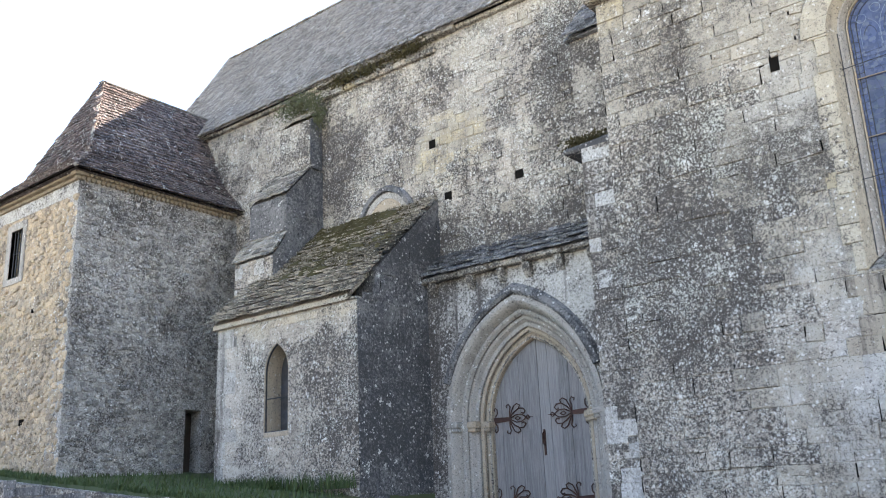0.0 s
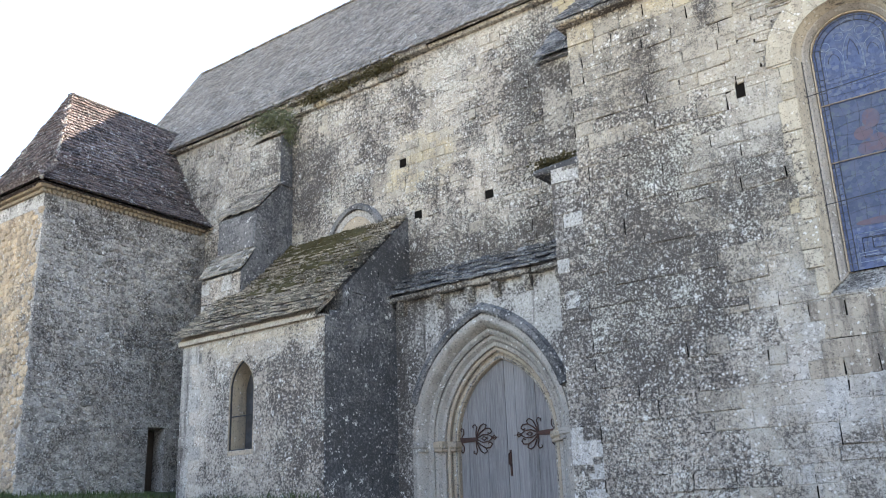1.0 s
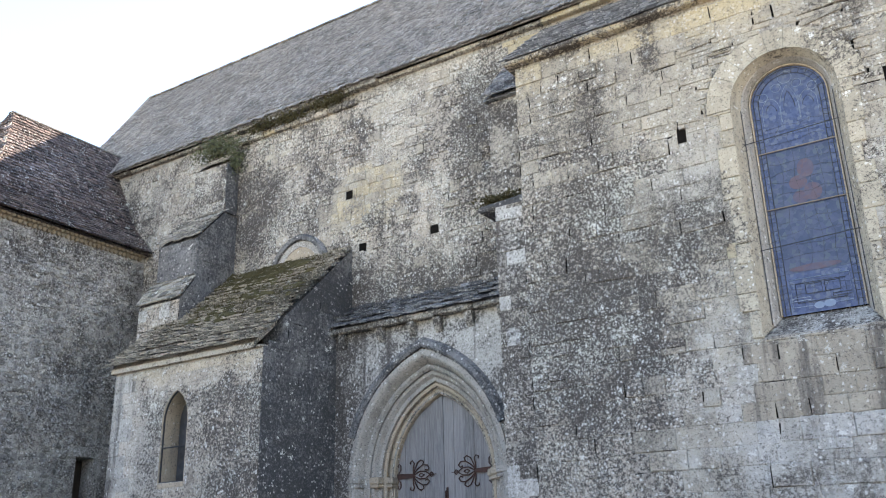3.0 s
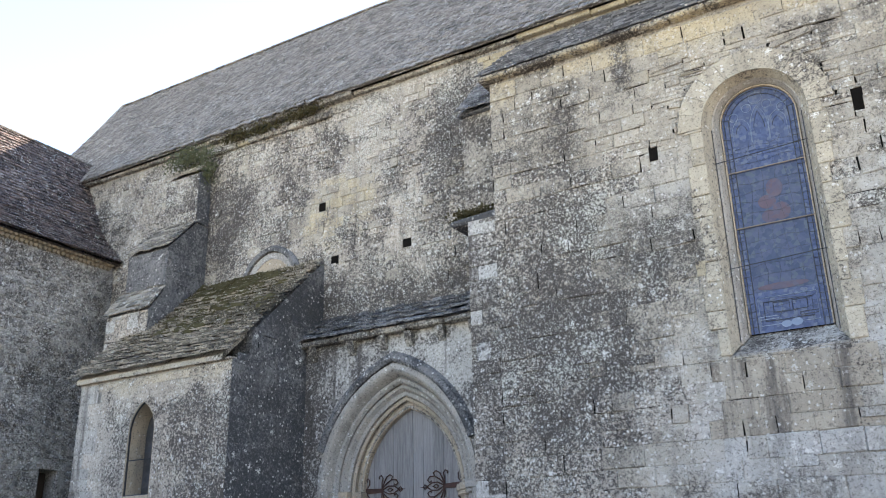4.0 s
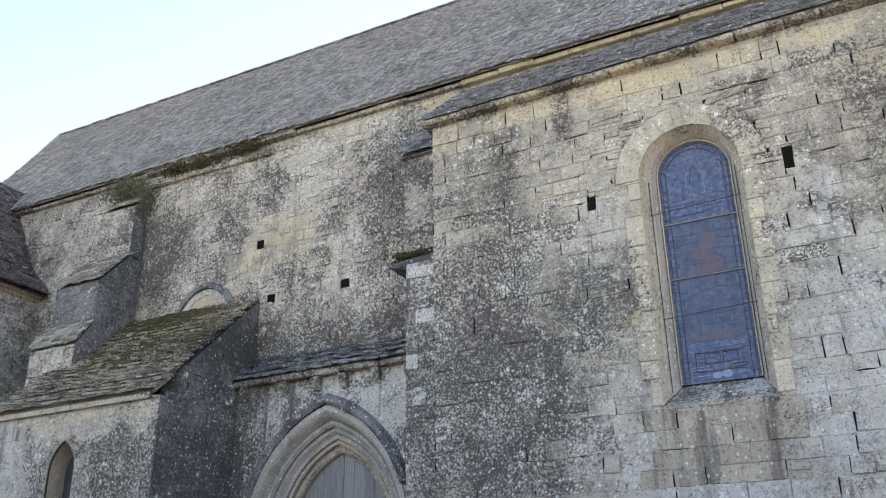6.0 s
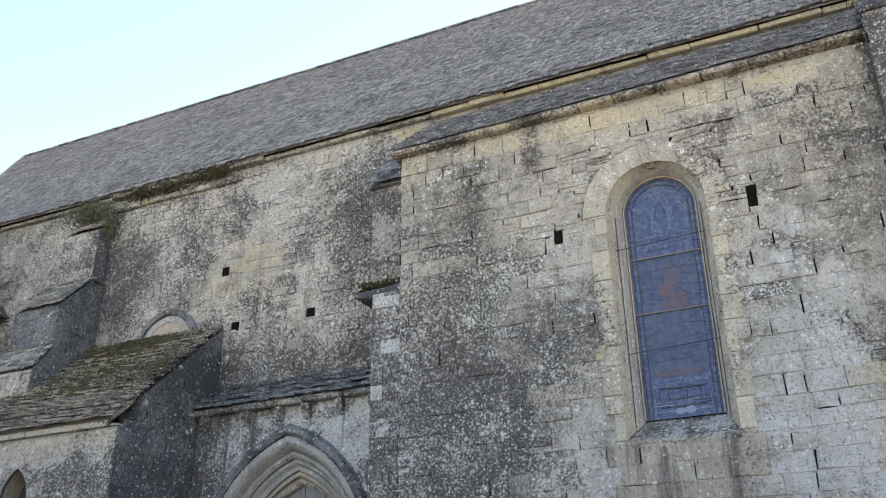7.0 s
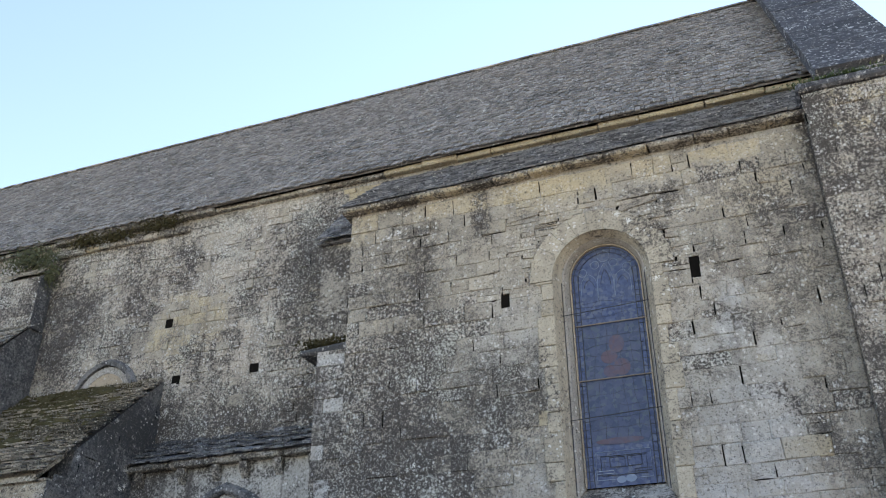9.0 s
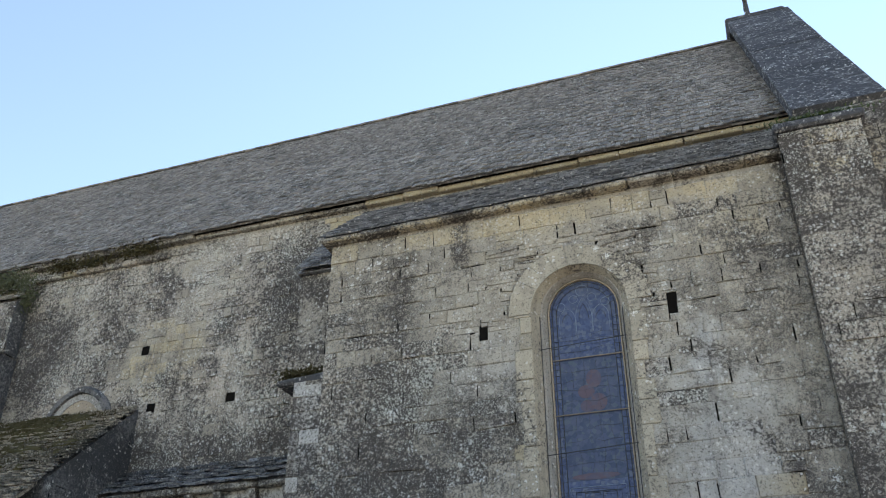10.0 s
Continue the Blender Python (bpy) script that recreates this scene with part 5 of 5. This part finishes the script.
tuft("creeper", (-22.15, TY0 - 0.15, 5.9), (0.5, 0.25, 1.1), 2200, "leaf", "dark green creeper climbing the ochre wall", 48)

# moss patches on the chapel roof
rng = random.Random(51)
for k in range(115):
    s, x = rng.uniform(0.3, 0.9), rng.gauss(-13.4, 0.7)
    if x < XC0 + 0.1 or x > XC1 - 0.3:
        continue
    if k < 60:
        s, x = rng.uniform(0.78, 0.97), rng.uniform(-15.2, -12.6)
    p = Vector((x, Y_CHAPEL - 0.16 + run_y * s, 5.60 + run_z * s))
    bm = bmesh.new()
    bmesh.ops.create_icosphere(bm, subdivisions=3, radius=1.0)
    w, d = rng.uniform(0.07, 0.22), rng.uniform(0.05, 0.13)
    for v in bm.verts:
        q = v.co * (1 + 0.4 * noise.noise(v.co * 2.2 + Vector((k * 3.1, 0, 0))) + 0.22 * noise.noise(v.co * 6.0 + Vector((k * 1.7, 3, 0))))
        v.co = p + Vector((q.x * w, q.y * d * 0.75 - q.z * 0.02, q.z * 0.07 + q.y * d * 0.7))
    me = bpy.data.meshes.new("moss_cushion")
    bm.to_mesh(me)
    bm.free()
    me.materials.append(MAT["moss"])
    tagged(part("moss_cushion", me), "flat cushion of dry brown-green moss on roof tiles", "moss", group="moss on the chapel roof")



def mossy(rng):
    s, x = rng.choice((rng.uniform(0.3, 0.97), rng.uniform(0.75, 0.97))), rng.gauss(-13.7, 0.8)
    x = max(XC0 + 0.1, min(XC1 - 0.35, x))
    return Vector((x, Y_CHAPEL - 0.16 + run_y * s, 5.57 + run_z * s))


tagged(part("roof_moss", blades(mossy, 9000, 0.11, 52, width=0.011, lean=0.7).mesh("roof_moss", "moss", clean=False)), "short dry moss and grass on the chapel tiles", "moss", kind="stuff")

# ---- stones of the walls ----
# nave: stonework leaves out putlog holes, where flat black plates paint their shade
HOLES = ((-11.6, 9.37), (-9.36, 8.06), (-11.22, 8.04), (-15.98, 10.49), (-13.9, 10.2))


def nave_stone(x, y, z, rng):
    if -12.15 < x + rng.uniform(-0.2, 0.2) < -10.2 and 8.55 + 0.25 * (x + 12) < z + rng.uniform(-0.12, 0.12) < 9.75 + 0.1 * (x + 12):
        return "aisle"
    if x > -7.6 and z > 11.4:
        return "yellow"
    return rng.choices(["nave", "aisle"], (0.93, 0.07))[0]


rows = courses(14.1, 6.3, EAVE_Z - 0.24, (0.14, 0.25), (0.16, 0.42), random.Random(61))
for hx, hz in HOLES[:4]:
    rows = around(rows, hx - 0.1 + 20.5, hx + 0.1 + 20.5, hz - 0.1, hz + 0.1)
masonry(nave_wall, (-20.5, Y_NAVE, 0), (1, 0, 0), (0, -1, 0), rows, nave_stone,
        near=lambda x, y, z: -12.6 < x < -7.6 and 8.0 < z < 10.6, proud=(0.004, 0.026), gap=0.010, seed=62, twist=0.045, wave=0.03, cracks=0.10)
rows = courses(7.5, EAVE_Z - 1.4, EAVE_Z - 0.24, (0.18, 0.26), (0.25, 0.55), random.Random(63))
masonry(nave_wall, (-6.4, Y_NAVE, 0), (1, 0, 0), (0, -1, 0), rows, lambda x, y, z, r: "yellow" if r.random() < 0.6 else "aisle", proud=(0.004, 0.016), seed=64)
for hx, hz in HOLES[:4]:
    part("putlog_hole", Build().box(hx - 0.1, hx + 0.1, Y_NAVE - 0.004, Y_NAVE + 0.01, hz - 0.1, hz + 0.1).mesh("putlog_hole", "dark"), nave_wall, "square putlog hole, its shade painted as a flat black plate")

# aisle: larger blocks, yellow under the eave, paler towards the foot
A_HOLES = ((-3.6, 7.79, 0.07, 0.12), (-0.6, 7.84, 0.07, 0.18))


def aisle_stone(x, y, z, rng):
    if abs(x - WC) < 0.85 + 0.2 * (4.4 - z) * rng.random() and 3.3 < z + rng.uniform(-0.25, 0.25) < 4.5:
        return "stained"
    if x < -4.2 + rng.uniform(-0.9, 0.9) and z + rng.uniform(-0.4, 0.4) < 7.8:
        return "nave"
    return rng.choices(["aisle", "nave", "yellow"], (0.93, 0.06, 0.01))[0]


rows = courses(7.82, 0.0, 9.92, (0.20, 0.32), (0.24, 0.66), random.Random(71))
rows = round_arch(rows, -6.45, rounded(WC, WA + 0.40, W_SPRING), W_SPRING, 0.0)
rows = around(rows, WC - WA - 0.01 + 6.45, WC + WA + 0.01 + 6.45, W_FOOT - 0.02, W_SPRING + 0.02)
for hx, hz, w, h in A_HOLES:
    rows = around(rows, hx - w + 6.45, hx + w + 6.45, hz - h, hz + h)
masonry(aisle_wall, (-6.45, Y_AISLE, 0), (1, 0, 0), (0, -1, 0), rows, aisle_stone,
        near=lambda x, y, z: -4.6 < x < 1.3 and z > 4.6, proud=(0.004, 0.024), gap=0.010, seed=72, twist=0.028, wave=0.012,
        cracks=lambda x, z: (0.40, 0.026) if x > -3.6 and z > 6.3 else (0.34, 0.018) if z > 6.6 or x > -2.8 else (0.14, 0.014))
# flat plates, their black colour imitates the shade inside the holes
for hx, hz, w, h in A_HOLES:
    part("putlog_hole", Build().box(hx - w, hx + w, Y_AISLE - 0.004, Y_AISLE + 0.01, hz - h, hz + h).mesh("putlog_hole", "dark"), aisle_wall, "putlog hole, its shade painted as a flat black plate")
# voussoirs round the window head, some parted by open cracks
rng = random.Random(77)
n = 11
for k in range(n):
    t0, t1 = math.pi * k / n + rng.uniform(0.001, 0.005), math.pi * (k + 1) / n - rng.uniform(0.001, 0.005)
    r0, r1 = WA, WA + 0.385 + rng.uniform(-0.03, 0.0)
    if k in (6, 7):
        r1 -= 0.03
    front = Y_AISLE - 0.03 - rng.uniform(0, 0.01)
    pts = [(WC - r * math.cos(t), front, W_SPRING + r * math.sin(t)) for r, t in ((r0, t0), (r0, (t0 + t1) / 2), (r0, t1), (r1, t1), (r1, (t0 + t1) / 2), (r1, t0))]
    part("voussoir", Build().prism(pts, (0, 0.05, 0)).mesh("voussoir", "dressed"), window)

for side in (-1, 1):
    z = W_FOOT
    while z < W_SPRING - 0.02:
        h, w = min(rng.uniform(0.26, 0.5), W_SPRING - z), rng.uniform(0.14, 0.3)
        xa, xb = WC + side * WA, WC + side * (WA + w)
        b = Build().box(min(xa, xb), max(xa, xb), Y_AISLE - 0.034 - rng.uniform(0, 0.006), Y_AISLE + 0.02, z + 0.003, z + h - 0.003, cut=0.012, jit=0.004)
        part("jamb_stone", b.mesh("jamb_stone", "dressed"), window)
        z += h

# pier and wall beyond
rows = courses(1.21, 0, 10.3, (0.24, 0.34), (0.35, 0.7), random.Random(81))
masonry(pier_body, (1.37, 12.28, 0), (1, 0, 0), (0, -1, 0), rows, lambda x, y, z, r: r.choice(["crusted", "nave", "nave"]), near=lambda x, y, z: z > 5, proud=(0.004, 0.02), gap=0.009, seed=82)
rows = courses(1.3, 3, 10.7, (0.24, 0.34), (0.35, 0.7), random.Random(83))
masonry(east_wall, (2.6, 12.55, 0), (1, 0, 0), (0, -1, 0), rows, lambda x, y, z, r: "crusted", proud=(0.004, 0.02), gap=0.009, seed=84)
# buttress
rows = courses(0.62, 0, 7.42, (0.2, 0.32), (0.25, 0.6), random.Random(85))
masonry(lower, (-7.02, 12.66, 0), (1, 0, 0), (0, -1, 0), rows, lambda x, y, z, r: "plaster" if 6.2 < z + r.uniform(-0.3, 0.3) < 7.3 and x < -6.65 else r.choice(["nave", "aisle_pale", "crusted"]) if z > 5 or z < 3 else "crusted", near=lambda x, y, z: z > 3, proud=(0.006, 0.025), gap=0.01, seed=86)


# chapel
def chapel_stone(x, y, z, rng):
    if x < -15.2:
        return "plaster"
    return rng.choices(["chapel", "nave"], (0.9, 0.1))[0]


rows = courses(XC1 - XC0, 1.6, 5.36, (0.2, 0.28), (0.28, 0.6), random.Random(91))
rows = round_arch(rows, XC0, c_head, 3.03, 0.015)
masonry(chapel_wall, (XC0, Y_CHAPEL, 0), (1, 0, 0), (0, -1, 0), rows, chapel_stone, near=lambda x, y, z: z > 1.7, proud=(0.004, 0.012), gap=0.006, seed=92, cracks=0.05)
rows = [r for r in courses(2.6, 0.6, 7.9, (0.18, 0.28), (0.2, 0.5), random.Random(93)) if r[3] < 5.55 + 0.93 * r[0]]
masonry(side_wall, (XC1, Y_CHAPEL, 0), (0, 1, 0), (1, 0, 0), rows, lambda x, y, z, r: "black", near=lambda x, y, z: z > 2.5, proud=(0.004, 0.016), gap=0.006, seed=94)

# tower: small rubble
rubble(east, (TX1, TY0, 0), (0, 1, 0), (1, 0, 0), 14.25 - TY0, 2.2, T_EAVE - 0.15, (0.17, 0.12), "tower", keep=lambda a, z: not (a + TY0 > 12.8 and a + TY0 < 13.58 and z < 4.3), near=lambda x, y, z: y < 10.7 and z > 5.5, seed=96)
rubble(south, (TX0, TY0, 0), (1, 0, 0), (0, -1, 0), 4.0, 2.4, T_EAVE - 0.5, (0.2, 0.15), "ochre", keep=lambda a, z: not (-21.7 < a + TX0 < -20.6 and 7.05 < z < 8.8), near=lambda x, y, z: x > -20.3, seed=98)
# black blocks on the face, coloured like the shade of putlog holes
for hx, hz in ((-19.98, 6.33), (-20.09, 3.76)):
    part("putlog_hole", Build().box(hx - 0.09, hx + 0.09, TY0 - 0.032, TY0 + 0.01, hz - 0.07, hz + 0.07, cut=0.02).mesh("putlog_hole", "dark"), south)
# dry-stone face of the retaining wall
rows = courses(18.0, 0.0, 2.6, (0.14, 0.24), (0.2, 0.6), random.Random(99))
rows = [r for r in rows if r[3] < rise(r[0] - 29, 9.1) - 0.0]
masonry(retain_body, (-29, 8.5, 0), (1, 0, 0), (0, -1, 0), rows, lambda x, y, z, r: r.choice(["crusted", "black"]), near=lambda x, y, z: z > 1.2 and x > -22, proud=(0.01, 0.05), gap=0.02, seed=100)

# big buttress: stages faced with stones
for owner, x0, x1, y, z0, z1, m, sd in ((big_low, -16.4, -15.07, 12.70, 4.0, 7.2, ("chapel", "aisle_pale"), 101), (big_mid, -16.35, -15.09, 13.08, 7.3, 8.75, ("black", "black"), 102), (big_up, -16.2, -15.1, 13.86, 9.2, 10.95, ("nave", "crusted"), 103)):
    masonry(owner, (x0, y, 0), (1, 0, 0), (0, -1, 0), courses(x1 - x0, z0, z1, (0.2, 0.3), (0.25, 0.55), random.Random(sd)), lambda x, y, z, r: r.choice(m), near=lambda x, y, z: True, proud=(0.004, 0.018), gap=0.008, seed=sd)
# east faces of all stages in the black stone
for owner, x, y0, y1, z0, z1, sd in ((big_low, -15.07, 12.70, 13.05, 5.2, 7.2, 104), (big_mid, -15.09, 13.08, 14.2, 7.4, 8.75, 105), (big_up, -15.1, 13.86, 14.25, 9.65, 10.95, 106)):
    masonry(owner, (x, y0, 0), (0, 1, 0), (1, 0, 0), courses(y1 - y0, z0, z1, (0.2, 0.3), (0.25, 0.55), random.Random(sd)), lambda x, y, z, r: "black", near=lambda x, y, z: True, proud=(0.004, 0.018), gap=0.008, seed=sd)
